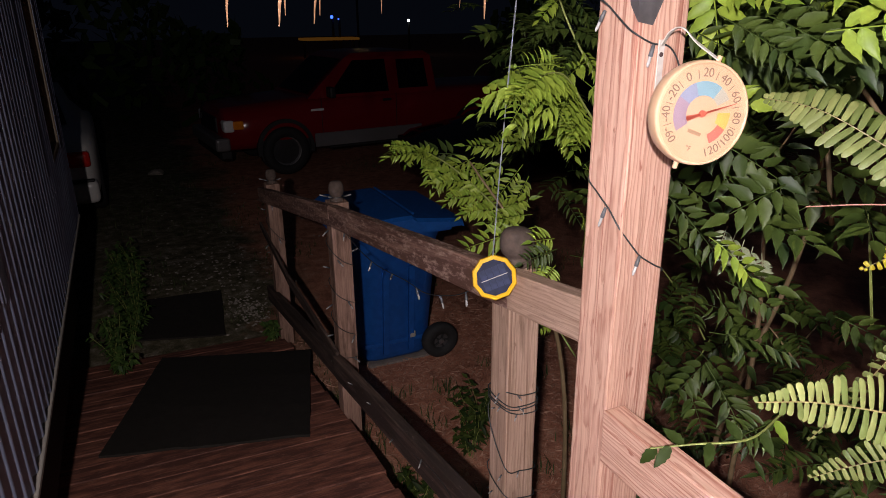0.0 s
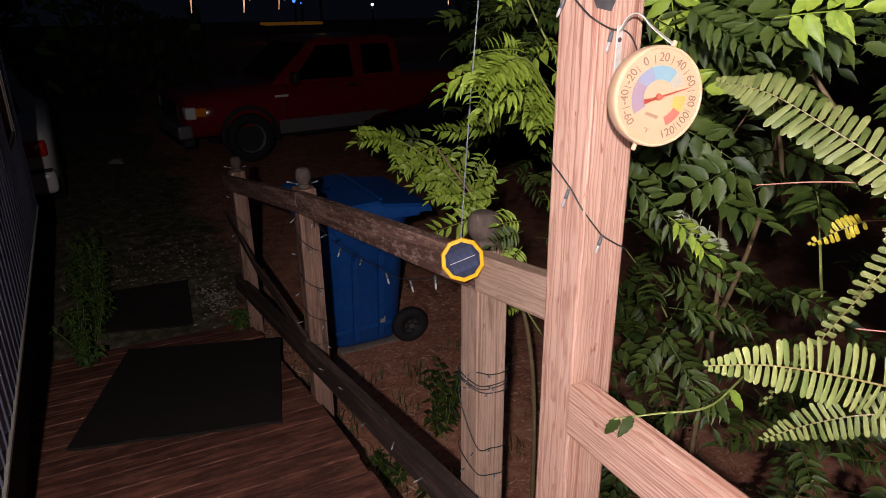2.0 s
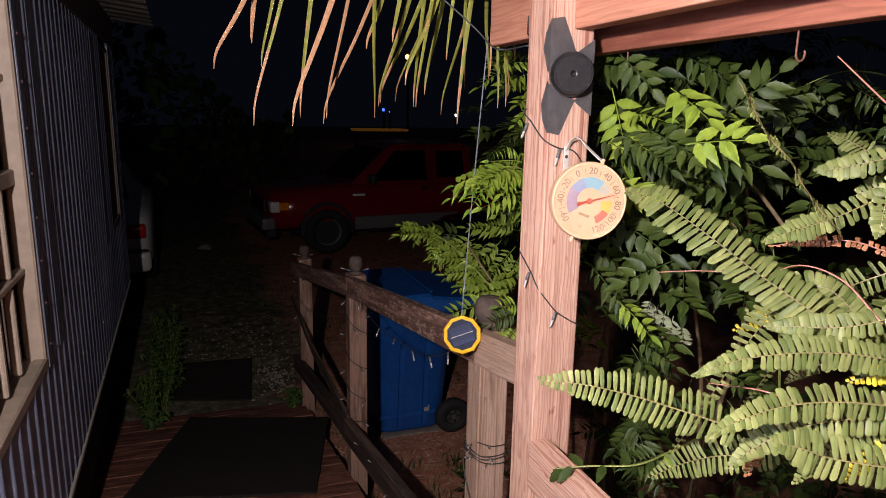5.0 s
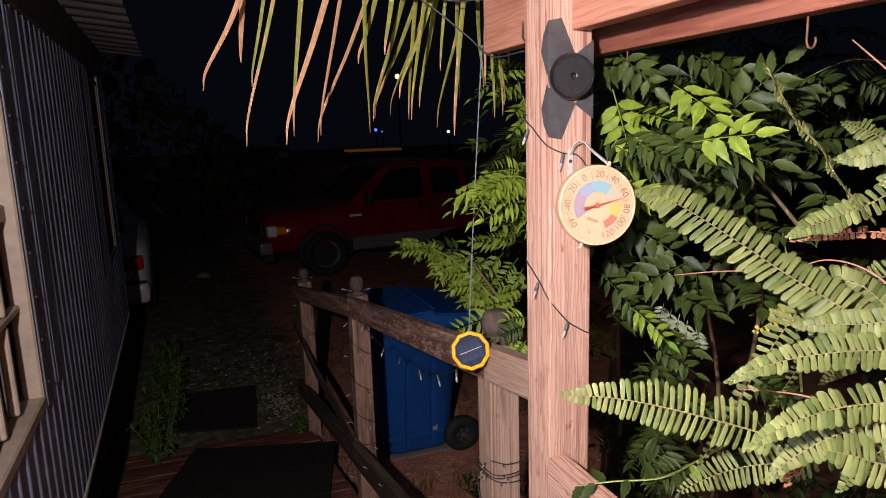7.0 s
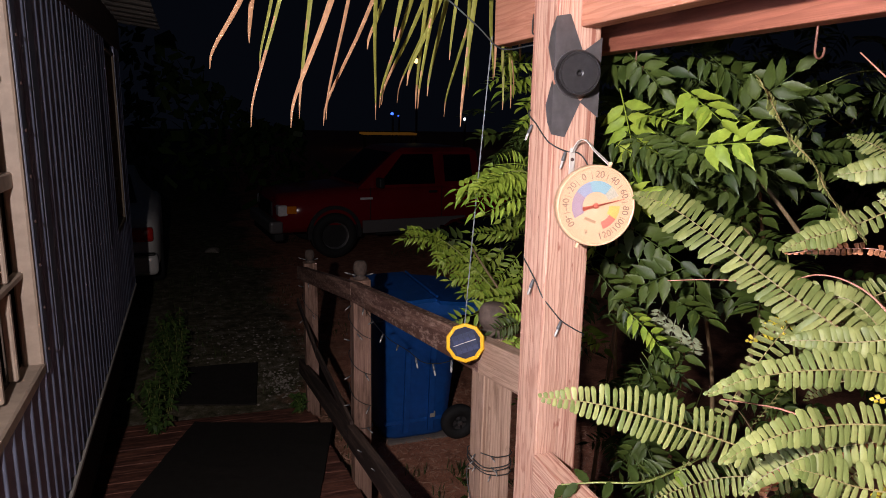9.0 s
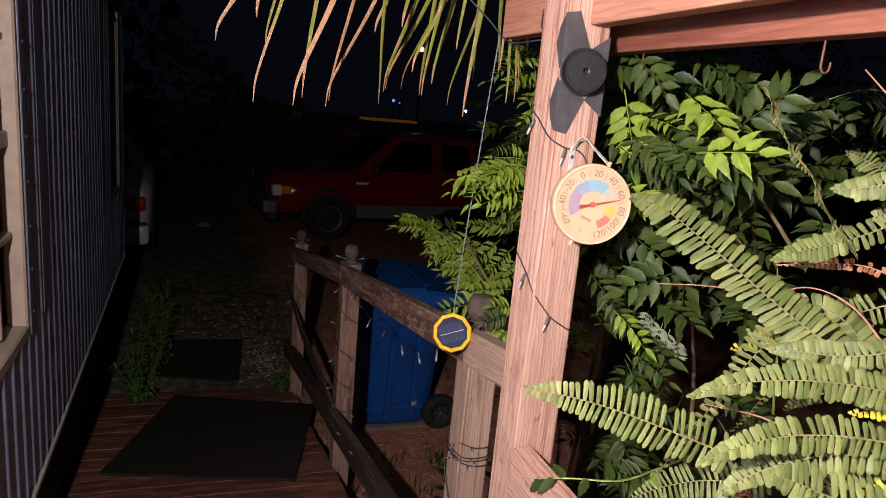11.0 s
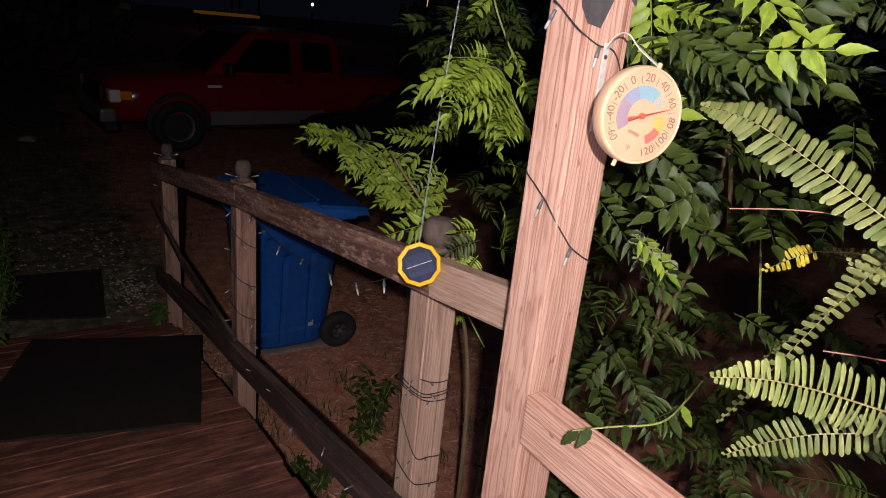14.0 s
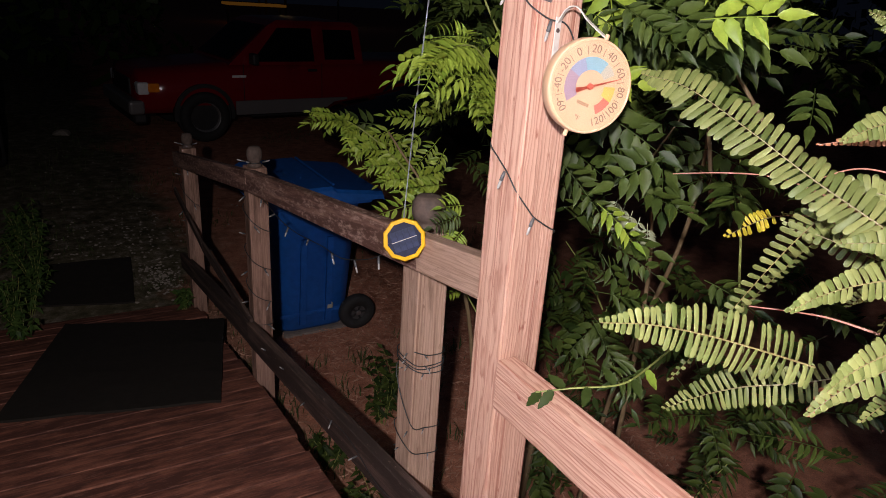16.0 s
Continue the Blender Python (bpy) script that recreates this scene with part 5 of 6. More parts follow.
def put_leaf(p, d, up, young=0.0, which=None):
    V, Fc, pair = LEAVES[rl.randrange(14) if which is None else which]
    ob = new("leaf", pair[1 if rl.random() < young else 0])
    ob.parent = SHRUB
    s = rl.uniform(0.85, 1.15) * (0.84 if young > 0.45 else 1.0)
    ob.matrix_basis = leaf_pose(p, d, up) @ Matrix.Diagonal((s, s, s, 1))


trunks = [[(1.45, 1.40, -0.55), (1.40, 1.38, 0.3), (1.30, 1.30, 1.0), (1.18, 1.20, 1.5)], [(1.55, 1.25, -0.55), (1.55, 1.15, 0.4), (1.48, 0.95, 1.1), (1.25, 0.82, 1.62)],
          [(1.45, 1.05, -0.55), (1.42, 1.0, 0.3), (1.32, 0.92, 0.9), (1.2, 0.86, 1.2)], [(1.5, 1.7, -0.55), (1.55, 1.65, 0.6), (1.5, 1.5, 1.3), (1.4, 1.3, 1.8)], [(1.3, 1.55, -0.55), (1.25, 1.52, 0.4), (1.12, 1.55, 0.9), (0.98, 1.72, 1.2)]]
part("trunk", bm_tube(smooth_path([(1.3, 1.35, -0.6), (1.28, 1.32, -0.2), (1.25, 1.25, 0.2)], 4), 0.03, 8, taper=0.6), M_TWIG, SHRUB, "thin woody trunk")
for tr in trunks:
    branch(tr, 0.011)
# the bough that reaches out over the bin
bough = branch([(1.08, 1.50, 0.95), (1.02, 1.65, 1.08), (0.97, 1.85, 1.17), (0.90, 2.04, 1.22)], 0.005, M_GTWIG)
for i, p in enumerate(bough[3::2]):
    for s in (-1, -0.4, 0.3, 1):
        put_leaf(p, (s * 0.55 - 0.35, rl.uniform(-0.7, 0.4), rl.uniform(-0.55, 0.25)), (-0.4 + rl.uniform(-0.4, 0.4), -0.7, 0.7), 1.0)
put_leaf(bough[-1], (-0.5, 0.5, -0.05), (-0.3, -0.6, 0.9), 1.0)
bough = branch([(1.02, 1.10, 1.30), (0.92, 1.10, 1.42), (0.82, 1.06, 1.50), (0.72, 1.02, 1.50)], 0.0035, M_GTWIG)
for i, p in enumerate(bough[4:]):
    for s in (-1, 1):
        put_leaf(p, (-0.7, s * 0.6, rl.uniform(-0.35, 0.1)), (-0.2, -0.7, 0.8), 0.85)
bough = branch([(1.12, 1.25, 1.40), (1.0, 1.30, 1.62), (0.93, 1.30, 1.80)], 0.004, M_GTWIG)
for i, p in enumerate(bough[3:]):
    for s in (-1, 1):
        put_leaf(p, (-0.5 * s - 0.3, rl.uniform(-0.6, 0.2), rl.uniform(-0.5, 0.1)), (-0.2, -0.6, 1), 0.5)
bough = branch([(1.10, 1.30, 0.70), (0.95, 1.32, 0.92), (0.84, 1.40, 0.99)], 0.003, M_GTWIG)
for p in bough[3::2]:
    put_leaf(p, (-0.7, rl.uniform(-0.4, 0.8), -0.05), (-0.2, -0.5, 1), 0.6)
put_leaf(spread((0.86, 1.30, 0.98)), (-0.85, 0.35, -0.05), (-0.1, -0.4, 1), 1.0, 1)
# the broad-leaved bough against the sky
bough = branch([(1.32, 0.80, 1.20), (1.22, 0.78, 1.38), (1.10, 0.76, 1.50), (1.04, 0.84, 1.60), (1.08, 0.98, 1.72)], 0.006, M_TWIG)
for i, p in enumerate(bough[2::2]):
    for s in (-1, 1):
        put_leaf(p, (rl.uniform(-0.9, 0.4), s * 0.5 - 0.25, rl.uniform(-0.35, 0.35)), (-0.35, -0.8, 0.6), 0.03, rl.choice((0, 3, 6, 9, 12)))


def spray(rows, young, broad, tone=1.0):
    """Compound leaves from a base to a tip, faces turned to the porch."""
    for x0, y0, z0, x1, y1, z1 in rows:
        a, b = Vector((x0, y0, z0)), Vector((x1, y1, z1))
        k = rl.choice((0, 3, 6, 9, 12)) if broad else rl.choice((1, 2, 4, 5, 7, 8, 10, 11, 13))
        V, Fc, pair = LEAVES[k]
        length = max(v[0] for v in V)
        sc = (b - a).length / length * 1.05
        ob = new("leaf", pair[1 if rl.random() < young else 0])
        ob.parent = SHRUB
        up = (Vector((0.05, -0.35, 1.75)) - a).normalized() + Vector((rl.uniform(-0.3, 0.3), rl.uniform(-0.2, 0.2), 0.35))
        ob.matrix_basis = leaf_pose(a, b - a, up) @ Matrix.Diagonal((sc, max(sc, tone), max(sc, tone), 1))


# boughs over the bin and the handrail, then the broad leaves beside the post
spray([(1.089, 2.151, 1.114, 0.888, 2.195, 1.148), (1.125, 2.103, 1.11, 0.955, 2.114, 1.046), (1.152, 2.015, 1.11, 0.991, 2.017, 1.017),
       (1.174, 1.955, 1.128, 1.033, 1.943, 1.007), (1.204, 1.886, 1.116, 1.072, 1.869, 0.991), (1.195, 1.829, 1.088, 1.109, 1.798, 0.984),
       (1.193, 1.953, 1.154, 1.011, 1.992, 1.201), (1.202, 1.846, 1.185, 1.049, 1.872, 1.226), (1.194, 2.039, 1.045, 1.095, 2.014, 0.942),
       (1.122, 1.74, 1.048, 1.041, 1.712, 0.969), (0.815, 1.098, 1.484, 0.674, 1.103, 1.45), (0.802, 1.072, 1.44, 0.674, 1.073, 1.411)], 0.95, False, 1.15)
spray([(1.028, 1.511, 1.347, 0.918, 1.503, 1.308), (1.071, 1.593, 1.297, 0.968, 1.581, 1.252), (0.851, 1.175, 1.503, 0.781, 1.164, 1.528)], 0.95, False, 1.15)
spray([(0.941, 1.378, 1.068, 0.698, 1.424, 1.033), (1.039, 1.553, 1.044, 0.874, 1.575, 1.045), (0.847, 1.151, 1.116, 0.767, 1.142, 1.127),
       (0.823, 1.104, 1.109, 0.728, 1.096, 1.1), (1.057, 1.653, 1.034, 0.93, 1.65, 0.983), (0.818, 1.099, 1.073, 0.76, 1.073, 1.047)], 0.9, False, 1.0)
spray([(1.085, 0.793, 1.596, 1.155, 0.751, 1.738), (1.103, 0.808, 1.598, 0.972, 0.814, 1.582), (1.102, 0.758, 1.564, 1.157, 0.702, 1.611),
       (1.091, 0.736, 1.541, 0.873, 0.768, 1.485), (1.099, 0.707, 1.525, 1.006, 0.694, 1.495), (0.903, 0.619, 1.356, 0.762, 0.623, 1.313),
       (1.094, 0.892, 1.668, 1.034, 0.885, 1.729), (1.112, 0.662, 1.65, 1.228, 0.584, 1.71), (1.168, 0.69, 1.685, 1.196, 0.616, 1.589),
       (1.262, 0.68, 1.708, 1.277, 0.616, 1.644), (1.024, 0.926, 1.694, 0.902, 0.922, 1.649), (1.008, 0.922, 1.643, 0.895, 0.91, 1.581)], 0.0, True, 1.0)
spray([(1.118, 0.943, 1.696, 1.168, 0.892, 1.757), (1.385, 0.9, 1.737, 1.267, 0.91, 1.768), (1.179, 0.765, 1.482, 1.214, 0.718, 1.533),
       (1.029, 0.871, 1.44, 0.939, 0.88, 1.519), (1.104, 0.835, 1.414, 1.006, 0.845, 1.482)], 0.0, False, 1.0)
spray([(1.068, 0.768, 1.022, 0.964, 0.78, 1.087), (0.839, 0.527, 1.0, 0.747, 0.52, 1.002), (1.353, 0.687, 1.71, 1.395, 0.633, 1.742), (1.433, 0.708, 1.701, 1.471, 0.639, 1.651)], 0.1, False, 1.0)
limb = smooth_path([(1.258, 0.679, 1.382), (1.195, 0.725, 1.479), (1.128, 0.769, 1.559), (1.085, 0.794, 1.598)], 6)
part("branch", bm_tube(limb, 0.005, 6, taper=0.5), M_TWIG, SHRUB, smooth=True)
limb = smooth_path([(1.385, 0.565, 1.709), (1.315, 0.596, 1.724), (1.252, 0.62, 1.718), (1.134, 0.655, 1.661)], 6)
part("branch", bm_tube(limb, 0.002, 5, taper=0.5), M_GTWIG, SHRUB, smooth=True)


for k in range(5):
    V, Fc, pair = LEAVES[k + 1]
    me = bpy.data.meshes.new("withered_leaf")
    me.from_pydata(V, [], Fc)
    me.materials.append(M_PALE)
    ob = new("leaf", me)
    ob.parent = SHRUB
    tagged(ob, "pale withered hanging leaf")
    ob.matrix_basis = leaf_pose((1.02 + 0.012 * k, 0.82 - 0.012 * k, 1.215 - 0.012 * k), (rl.uniform(-0.25, 0.25), rl.uniform(-0.25, 0.25), -1), (-0.7, -0.7, 0.1)) @ Matrix.Diagonal((0.62, 0.62, 0.62, 1))


def crown_point():
    """A place in the crown: a thick shell seen from the porch, clumped."""
    while True:
        az = radians(rl.uniform(27, 88))
        r = 0.98 + 1.5 * rl.random() ** 1.5
        z = rl.uniform(-0.35, 2.05)
        p = Vector((0.10 + r * math.sin(az), -0.10 + r * math.cos(az), z))
        if p.x < 0.80 or (p.x < 1.0 and p.y > 1.35) or p.y < 0.30:
            continue
        if (p.y < 0.55 and p.x < 0.95) or (z > 1.86 + 0.25 * noise.noise(Vector((az * 4, 0, 0)))):
            continue
        if p.x < 0.92 and z < 0.95 or (z < 1.05 and az < radians(40)):
            continue
        if p.x < 0.98 and p.y < 0.9 and rl.random() < 0.4:
            continue
        if 0.95 < z < 1.45 and p.x > 0.95 and p.y < 1.6 and rl.random() < 0.70:
            continue
        if p.x > 1.0 and p.y < 0.75 and rl.random() < 0.45:
            continue
        if (p - Vector((0.93, 0.02, 1.28))).length < 0.36:
            continue
        if z < 1.28 and p.y < 1.15 and p.x < 1.40 and rl.random() < 0.72:
            continue
        if z < 0.95 and (r < 1.30 or rl.random() < 0.15):
            continue
        if noise.noise(p * 3.4 + Vector((3, 1, 7))) + (0.05 if 1.0 < z < 1.8 else -0.04) < 0.15:
            continue
        return p, az


near_count = 0
rest_v, rest_f = [], []
pool = sorted((crown_point() for _ in range(600)), key=lambda q: (q[0] - Vector((0.1, -0.1, 1.4))).length)
for p, az in pool:
    d = Vector((-math.sin(az) * 0.6 + rl.uniform(-0.9, 0.9), -math.cos(az) * 0.6 + rl.uniform(-0.8, 0.8), rl.uniform(-0.55, 0.25)))
    up = Vector((-0.35 + rl.uniform(-.3, .3), -0.45 + rl.uniform(-.3, .3), 0.9))
    if p.x < 1.0 and d.x < 0:
        d.x *= -0.4
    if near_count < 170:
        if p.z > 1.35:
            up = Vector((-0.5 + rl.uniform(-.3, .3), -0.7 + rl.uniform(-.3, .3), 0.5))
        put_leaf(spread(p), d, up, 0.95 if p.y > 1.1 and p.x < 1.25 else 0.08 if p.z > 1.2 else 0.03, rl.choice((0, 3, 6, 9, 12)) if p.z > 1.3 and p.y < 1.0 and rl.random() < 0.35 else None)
        near_count += 1
    else:
        V, Fc, pair = LEAVES[rl.randrange(14)]
        m = leaf_pose(spread(p), d, up) @ Matrix.Diagonal((1.1, 1.1, 1.1, 1))
        o = len(rest_v)
        rest_v.extend(tuple(m @ Vector(v)) for v in V)
        rest_f.extend(tuple(i + o for i in fc) for fc in Fc)
# All inner leaves take the green that has shade put into its colour.
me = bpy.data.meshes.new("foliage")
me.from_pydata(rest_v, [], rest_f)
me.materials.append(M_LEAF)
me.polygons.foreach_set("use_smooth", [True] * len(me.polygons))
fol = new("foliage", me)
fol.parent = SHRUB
tagged(fol, "inner foliage in a leaf green darkened for shade", kind="stuff")
for k in range(26):
    p, az = crown_point()
    if p.x < 1.25:
        continue
    q = p + Vector((rl.uniform(-0.25, 0.25), rl.uniform(-0.2, 0.2), rl.uniform(-0.4, -0.1)))
    part("twig", bm_tube(smooth_path([tuple(q), tuple((p + q) / 2 + Vector((0.02, 0.01, 0))), tuple(p)], 4), 0.003, 5, taper=0.5), M_GTWIG if k % 2 else M_TWIG, SHRUB)

# vine shoot lying over the near rail
VINE = thing("vine_shoot", "green vine shoot with lobed leaves lying over the rail", "vine")
vp = smooth_path([(0.98, 0.58, 0.99), (0.86, 0.53, 1.005), (0.76, 0.50, 1.012), (0.68, 0.53, 1.008), (0.635, 0.565, 0.992)], 6)
part("stem", bm_tube(vp, 0.0022, 5, taper=0.6), M_GTWIG, VINE)


def lobed(ln, wd, seed):
    r = random.Random(seed)
    bm = bmesh.new()
    n = 9
    rows = []
    for i in range(n):
        u = i / (n - 1)
        w = wd * (math.sin(math.pi * u ** 0.75) ** 0.8 + 0.02) * (1.0 if i % 2 else 0.80)
        z = -0.25 * ln * u * u
        rows.append([bm.verts.new((u * ln, q * w / 2, z + abs(q) * 0.10 * wd)) for q in (-1, 0, 1)])
    for a, b in zip(rows, rows[1:]):
        bm.faces.new((a[0], a[1], b[1], b[0]))
        bm.faces.new((a[1], a[2], b[2], b[1]))
    return bm


for i, (idx, d) in enumerate(((23, (-0.5, 0.3, -0.75)), (21, (-0.8, -0.25, -0.35)), (19, (-0.2, 0.9, 0.3)), (16, (-0.7, -0.6, -0.2)), (13, (0.1, 0.8, 0.5)), (10, (-0.3, -0.8, -0.2)), (7, (0.2, -0.7, -0.7)), (7, (-0.3, 0.4, -0.85)))):
    part("leaf", lobed(0.040, 0.018, i), M_LEAF if i != 6 else M_LEAFY, VINE, smooth=True, m=leaf_pose(vp[idx], d, (-0.4, -0.6, 0.8)))


# ---- palm leaflets under the roof edge ----
PALM = thing("palm_frond", "hanging palm frond with yellow-green leaflets and dry tips", "palm frond")
part("rachis", bm_tube(smooth_path([(1.05, 1.30, 2.14), (0.75, 1.23, 2.16), (0.45, 1.19, 2.17), (0.12, 1.17, 2.10)], 8), 0.006, 7, taper=0.5), M_RACHIS, PALM)
rp = random.Random(5)
for i, (xt, xb, zb) in enumerate([(0.188, 0.090, 1.71), (0.190, 0.175, 1.772), (0.240, 0.200, 1.725), (0.252, 0.170, 1.592), (0.318, 0.283, 1.610), (0.362, 0.252, 1.592), (0.403, 0.340, 1.610), (0.476, 0.343, 1.595), (0.452, 0.450, 1.612), (0.498, 0.445, 1.775), (0.513, 0.485, 1.785), (0.554, 0.467, 1.640), (0.604, 0.487, 1.648), (0.619, 0.525, 1.691), (0.627, 0.518, 1.652), (0.589, 0.543, 1.640), (0.586, 0.556, 1.640), (0.658, 0.605, 1.672), (0.652, 0.630, 1.754), (0.723, 0.640, 1.622), (0.685, 0.650, 1.600), (0.693, 0.691, 1.688), (0.775, 0.784, 1.717), (0.759, 0.747, 1.720), (0.798, 0.800, 1.642), (0.771, 0.780, 1.645), (0.799, 0.815, 1.675), (0.849, 0.859, 1.77)]):
    y0 = 1.15 + 0.12 * ((i * 7) % 5) / 4
    z0 = 1.918
    lean = (xt - xb) * 0.9 + 0.04
    path = smooth_path([(xt + lean, y0 + 0.02, 2.15), (xt + 0.25 * lean, y0 + 0.01, 1.985), (xt - 0.35 * (xt - xb), y0, z0 - 0.35 * (z0 - zb)), (xb + 0.10 * (xt - xb), y0 - 0.01, z0 - 0.80 * (z0 - zb)), (xb, y0 - 0.01, zb)], 7)
    bm = bmesh.new()
    W = rp.uniform(0.0042, 0.0078)
    rows = []
    n = len(path)
    twist = rp.uniform(-0.7, 0.7)
    for j, p in enumerate(path):
        f = j / (n - 1)
        w = W * (1 - f ** 1.6) + 0.0008
        d = (path[min(j + 1, n - 1)] - path[max(j - 1, 0)]).normalized()
        s = d.cross(Vector((math.sin(twist * f * 2), -1, 0.1)).normalized()).normalized()
        nn = s.cross(d)
        rows.append([bm.verts.new(p - s * w), bm.verts.new(p + nn * w * 0.35), bm.verts.new(p + s * w)])
    dry = rp.uniform(0.55, 0.9) if rp.random() < 0.75 else 0.15
    for j, (a, b) in enumerate(zip(rows, rows[1:])):
        for q in (0, 1):
            fc = bm.faces.new((a[q], a[q + 1], b[q + 1], b[q]))
            fc.material_index = 1 if j / (n - 1) > dry or (q == 1 and rp.random() < 0.06) else 0
    part("leaflet", bm, (M_PALM, M_PALMTIP), PALM, smooth=True)


# ---- yard growth and litter ----
def stuff(name, label, category, V, Fc, material):
    me = bpy.data.meshes.new(name)
    me.from_pydata(V, [], Fc)
    me.materials.append(material)
    ob = new(name, me)
    return tagged(ob, label, category, kind="stuff")


rg = random.Random(33)


def blade(V, Fc, x, y, h, lean, a, w=0.004):
    z = ground_z(x, y) - 0.004
    o = len(V)
    c, s = math.cos(a), math.sin(a)
    V.extend(((x - w * s, y + w * c, z), (x + w * s, y - w * c, z), (x + lean * c * 0.4 + w * s * 0.7, y + lean * s * 0.4 - w * c * 0.7, z + h * 0.6), (x + lean * c * 0.4 - w * s * 0.7, y + lean * s * 0.4 + w * c * 0.7, z + h * 0.6), (x + lean * c, y + lean * s, z + h)))
    Fc.extend(((o, o + 1, o + 2, o + 3), (o + 3, o + 2, o + 4)))


V, Fc = [], []
for k in range(20000):
    x, y = rg.uniform(-2.5, 4.0), 2.2 + 9.5 * rg.random() ** 1.2
    if (-0.5 < x < 0.82 and y < 4.7) or (x < WALL_X + 0.05 and y < 5.5) or (1.0 < x < 1.8 and 3.55 < y < 4.4) or (-0.4 < x < 0.4 and y < 5.5):
        continue
    if noise.noise(Vector((x * 1.1, y * 1.1, 4))) + (0.12 if x < 1 else -0.25) < 0.0:
        continue
    blade(V, Fc, x, y, rg.uniform(0.02, 0.07), rg.uniform(0.01, 0.05), rg.uniform(0, 6.28), rg.uniform(0.002, 0.004))
for k in range(60):
    cx, cy = rg.uniform(0.86, 2.2), rg.uniform(1.1, 3.4)
    for j in range(14):
        blade(V, Fc, cx + rg.gauss(0, 0.03), cy + rg.gauss(0, 0.03), rg.uniform(0.03, 0.10), rg.uniform(0.01, 0.07), rg.uniform(0, 6.28), 0.003)
stuff("grass", "thin patchy grass in the yard", "grass", V, Fc, M_GRASS)
V, Fc = [], []
for k in range(15000):
    x, y = rg.uniform(0.76, 2.6), rg.uniform(0.5, 4.6)
    z = ground_z(x, y) + rg.uniform(0.001, 0.012)
    a, l, w = rg.uniform(0, 6.28), rg.uniform(0.015, 0.075), rg.uniform(0.0010, 0.0055)
    c, s = math.cos(a), math.sin(a)
    t1, t2 = rg.uniform(-0.25, 0.25) * l, rg.uniform(-0.6, 0.6) * w
    o = len(V)
    V.extend(((x - c * l / 2, y - s * l / 2, z), (x - s * w, y + c * w, z + t2 + 0.002), (x + c * l / 2, y + s * l / 2, z + t1), (x + s * w, y - c * w, z - t2 + 0.002)))
    Fc.append((o, o + 1, o + 2, o + 3))
stuff("leaf_litter", "dry brown leaf litter and needles on soil", "leaf litter", V, Fc, M_LITTER)
V, Fc = [], []
ico = [(0, 0, 1), (0.9, 0, 0.1), (0.28, 0.85, 0.2), (-0.72, 0.53, 0), (-0.72, -0.53, 0.1), (0.28, -0.85, 0), (0, 0, -0.8)]
icf = [(0, 1, 2), (0, 2, 3), (0, 3, 4), (0, 4, 5), (0, 5, 1), (6, 2, 1), (6, 3, 2), (6, 4, 3), (6, 5, 4), (6, 1, 5)]
for k in range(620):
    x, y = (rg.gauss(0.38, 0.36), rg.gauss(5.95, 0.5)) if k < 230 else ((rg.gauss(0.58, 0.08), rg.gauss(5.0, 0.18)) if k < 440 else (rg.uniform(-0.3, 1.6), rg.uniform(4.9, 9.5)))
    sz = rg.uniform(0.005, 0.018)
    z = ground_z(x, y)
    o = len(V)
    a = rg.uniform(0, 6.28)
    for p in ico:
        V.append((x + sz * (p[0] * math.cos(a) - p[1] * math.sin(a)) * rg.uniform(0.7, 1.3), y + sz * (p[0] * math.sin(a) + p[1] * math.cos(a)), z + sz * 0.6 * p[2]))
    Fc.extend(tuple(i + o for i in f) for f in icf)
stuff("gravel", "pale crushed stone patch beyond the ramp", "gravel", V, Fc, M_STONE)


def weed(x, y, z, h, n, name, label, material, spread=0.10):
    t = thing(name, label, "weed", "weeds")
    for k in range(n):
        a = rg.uniform(0, 6.28)
        top = Vector((x + spread * math.cos(a) * rg.uniform(0.3, 1), y + spread * math.sin(a) * rg.uniform(0.3, 1), z + h * rg.uniform(0.6, 1)))
        base = Vector((x + rg.uniform(-.02, .02), y + rg.uniform(-.02, .02), z - 0.01))
        path = smooth_path([tuple(base), tuple((base + top) / 2 + Vector((0.01, 0.0, 0.02))), tuple(top)], 4)
        part("stem", bm_tube(path, 0.0022, 4, taper=0.5), M_GTWIG, t)
        bm = bmesh.new()
        for j in range(2, len(path)):
            for s in range(2):
                d = Vector((rg.uniform(-1, 1), rg.uniform(-1, 1), rg.uniform(-0.5, 0.3))).normalized()
                l, w = rg.uniform(0.04, 0.075), rg.uniform(0.016, 0.028)
                up = Vector((-0.3, -0.4, 1))
                side = up.cross(d).normalized()
                p = path[j]
                vs = [bm.verts.new(p), bm.verts.new(p + d * l * 0.4 + side * w / 2), bm.verts.new(p + d * l - Vector((0, 0, 0.2 * l))), bm.verts.new(p + d * l * 0.4 - side * w / 2)]
                mid = bm.verts.new(p + d * l * 0.45 - Vector((0, 0, 0.10 * w)))
                for q in range(4):
                    bm.faces.new((vs[q], vs[(q + 1) % 4], mid))
        part("leaves", bm, material, t)


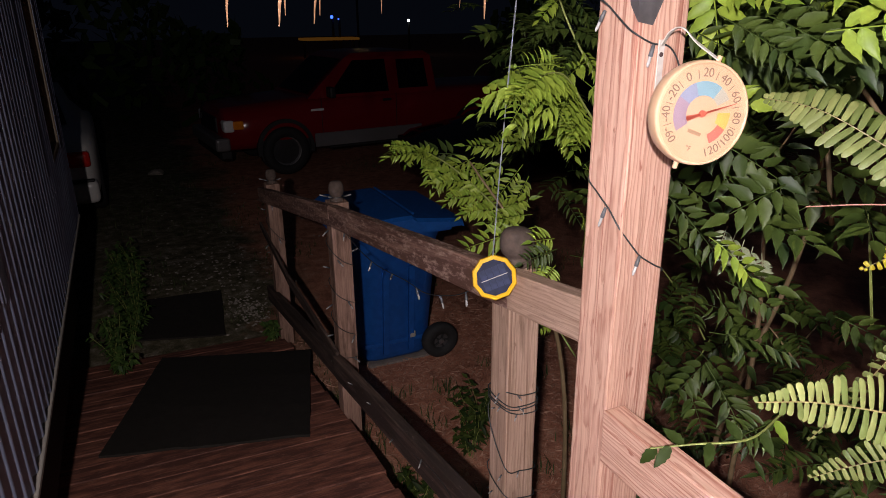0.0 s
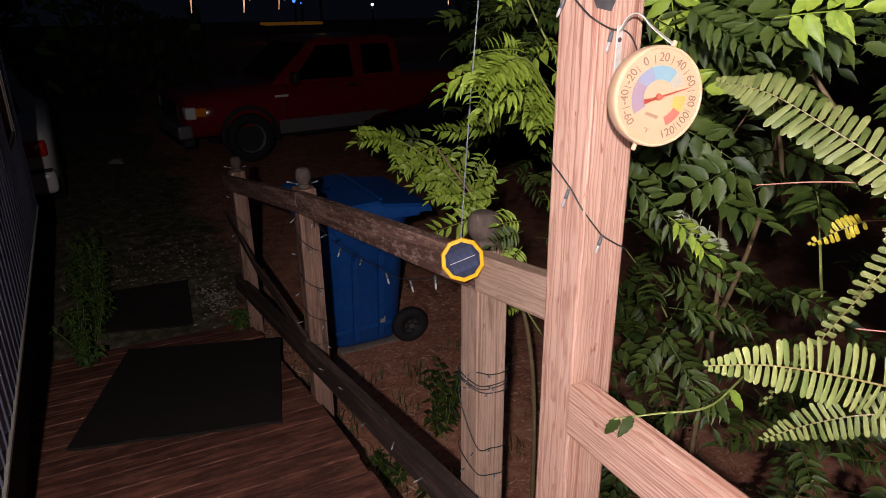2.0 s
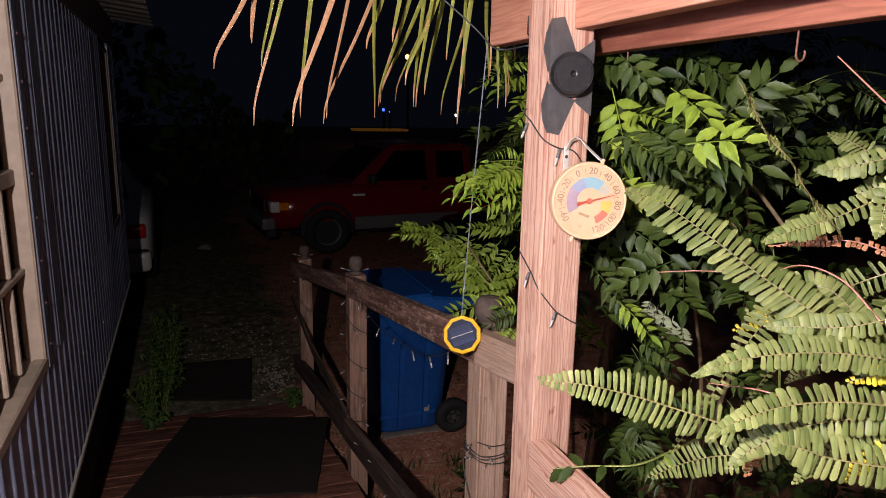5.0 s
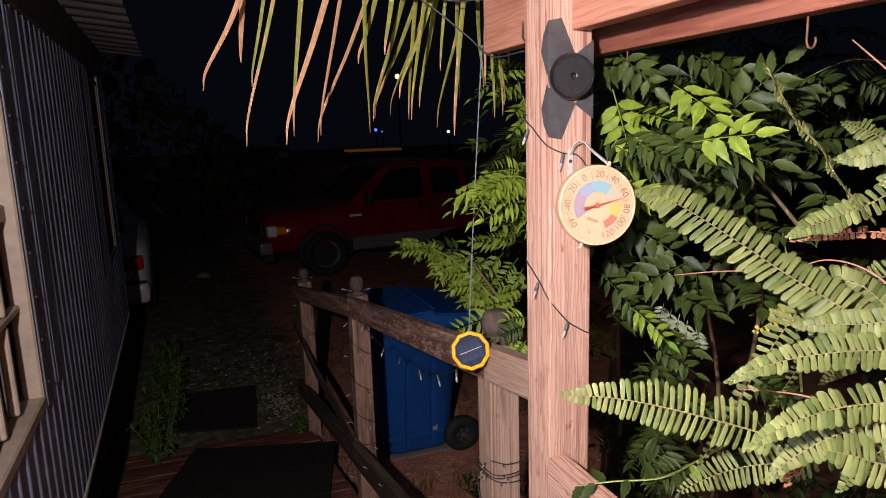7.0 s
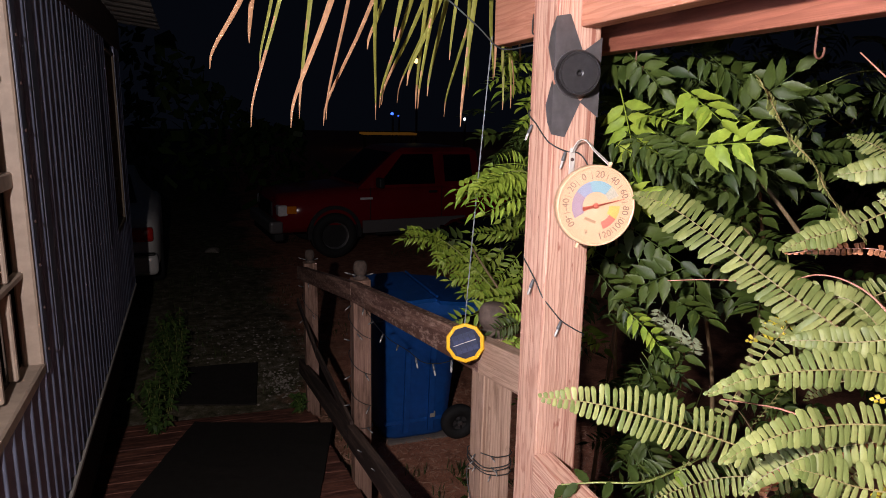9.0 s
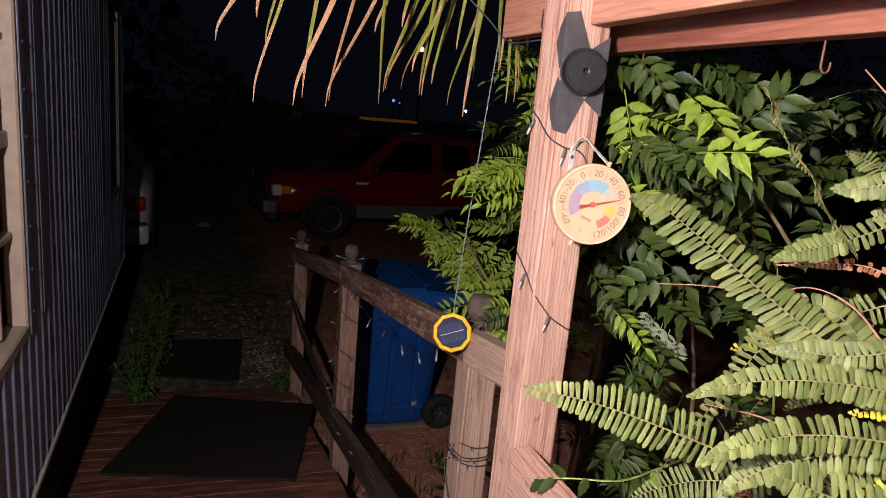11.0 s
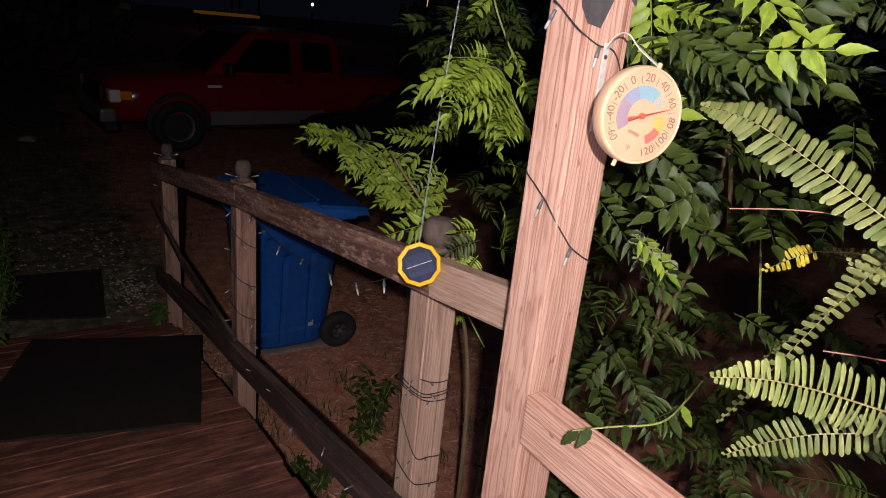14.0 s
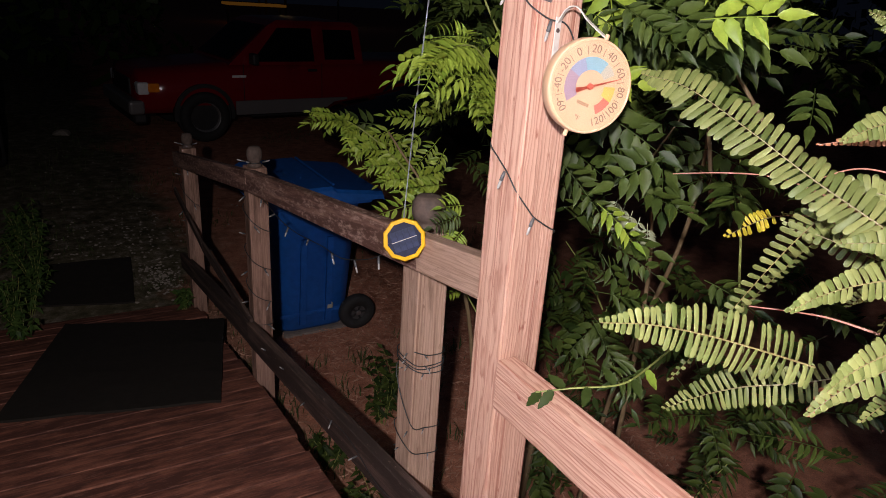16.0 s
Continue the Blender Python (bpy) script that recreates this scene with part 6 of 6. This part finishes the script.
for k in range(16):
    y = 4.15 + 0.15 * k
    x = -0.38 + rg.uniform(-0.03, 0.16 if y > 4.5 else 0.06)
    zb = deck_z(y) if y < 4.45 else ground_z(x, y)
    weed(x, y, zb, rg.uniform(0.16, 0.38), 7, "weed", "leafy green weeds growing along the house wall", M_WEED, 0.13)
for x, y, h in ((1.40, 2.64, 0.36), (1.50, 2.74, 0.28), (1.32, 2.54, 0.26), (0.98, 1.90, 0.25), (0.95, 1.60, 0.20), (0.95, 2.34, 0.18)):
    weed(x, y, ground_z(x, y), h, 6, "weed", "bright green weed beside the railing post", M_LEAF, 0.13)
weed(0.62, 4.20, deck_z(4.20), 0.13, 5, "weed", "small weed growing up between ramp boards", M_WEED, 0.08)
weed(0.66, 4.36, deck_z(4.36), 0.10, 4, "weed", "small weed growing up between ramp boards", M_WEED, 0.06)

rock = thing("pale_rag", "small pale crumpled rag on the ground", "litter")
bm = bm_lathe([(0, 0.07), (0.06, 0.06), (0.11, 0.02), (0.12, 0)], 12)
for v in bm.verts:
    v.co += Vector((noise.noise(v.co * 40), noise.noise(v.co * 40 + Vector((3, 3, 3))), 0)) * 0.05
part("cloth", bm, M_STONE, rock, m=pose(0.09, 10.6, ground_z(0.09, 10.6)))


# ---- distance ----
def far_lamp(x, y, z, size, color, strength, label, pole=True):
    t = thing("street_lamp", label, "street lamp", "distant lamps")
    part("lantern", bm_lathe([(0, size), (size * 0.7, size * 0.7), (size, 0), (size * 0.7, -size * 0.7), (0, -size)], 12), glow("lamp_glow_%s" % ("abcdef"[len(bpy.data.materials) % 6]), color, strength), t, smooth=True, m=pose(x, y, z))
    if pole:
        part("pole", bm_tube([(x + 0.1, y + 0.2, ground_z(x, y) - 0.1), (x + 0.1, y + 0.2, z + size), (x, y, z + size * 1.1)], 0.07, 8), M_BLACK, t)


far_lamp(12.6, 40, 4.93, 0.16, (1.0, 0.62, 0.24), 3.0, "distant warm street lamp, lit")
far_lamp(15.9, 40, 1.45, 0.09, (0.85, 0.95, 1.0), 4.0, "distant cool white lamp, lit")
far_lamp(11.05, 40, 1.70, 0.10, (0.04, 0.12, 1.0), 3.0, "distant blue lamp, dimly lit")
far_lamp(11.45, 40, 1.58, 0.05, (0.05, 0.15, 1.0), 2.0, "distant blue lamp, dimly lit")
# No lamp shines on this roof: its own emission stands for the orange light.
carport = thing("far_carport", "distant low roof edge that glows in place of dim orange light", "carport")
part("roof", bm_box(3.3, 1.6, 0.14, 0.02, center=(10.8, 40, 0.48)), glow("orange_edge_glow", (1.0, 0.40, 0.06), 0.05), carport)
for dx in (-1.5, 1.5):
    part("post", bm_box(0.12, 0.12, 1.1, center=(10.8 + dx, 40, -0.12)), M_BLACK, carport)

# dark tree line that closes the yard
V, Fc = [], []
rt = random.Random(77)
for k in range(5200):
    a = rt.uniform(-0.75, 1.15)
    r = rt.uniform(15, 24)
    h = 3.2 + 2.2 * noise.noise(Vector((a * 5, 0, 9)))
    p = Vector((r * math.sin(a), r * math.cos(a), -0.5 + h * rt.random() ** 0.8))
    if 0.14 < a < 0.50 and p.z > -0.2:
        continue
    for q in range(1):
        o = len(V)
        d1 = Vector((rt.uniform(-1, 1), rt.uniform(-1, 1), rt.uniform(-1, 1))).normalized() * rt.uniform(0.12, 0.3)
        d2 = Vector((rt.uniform(-1, 1), rt.uniform(-1, 1), rt.uniform(-1, 1))).normalized() * rt.uniform(0.08, 0.2)
        V.extend((tuple(p - d1), tuple(p - d2), tuple(p + d1), tuple(p + d2)))
        Fc.append((o, o + 1, o + 2, o + 3))
stuff("tree_line", "dark bushes and trees at the far edge of the yard", "trees", V, Fc, M_WEED)
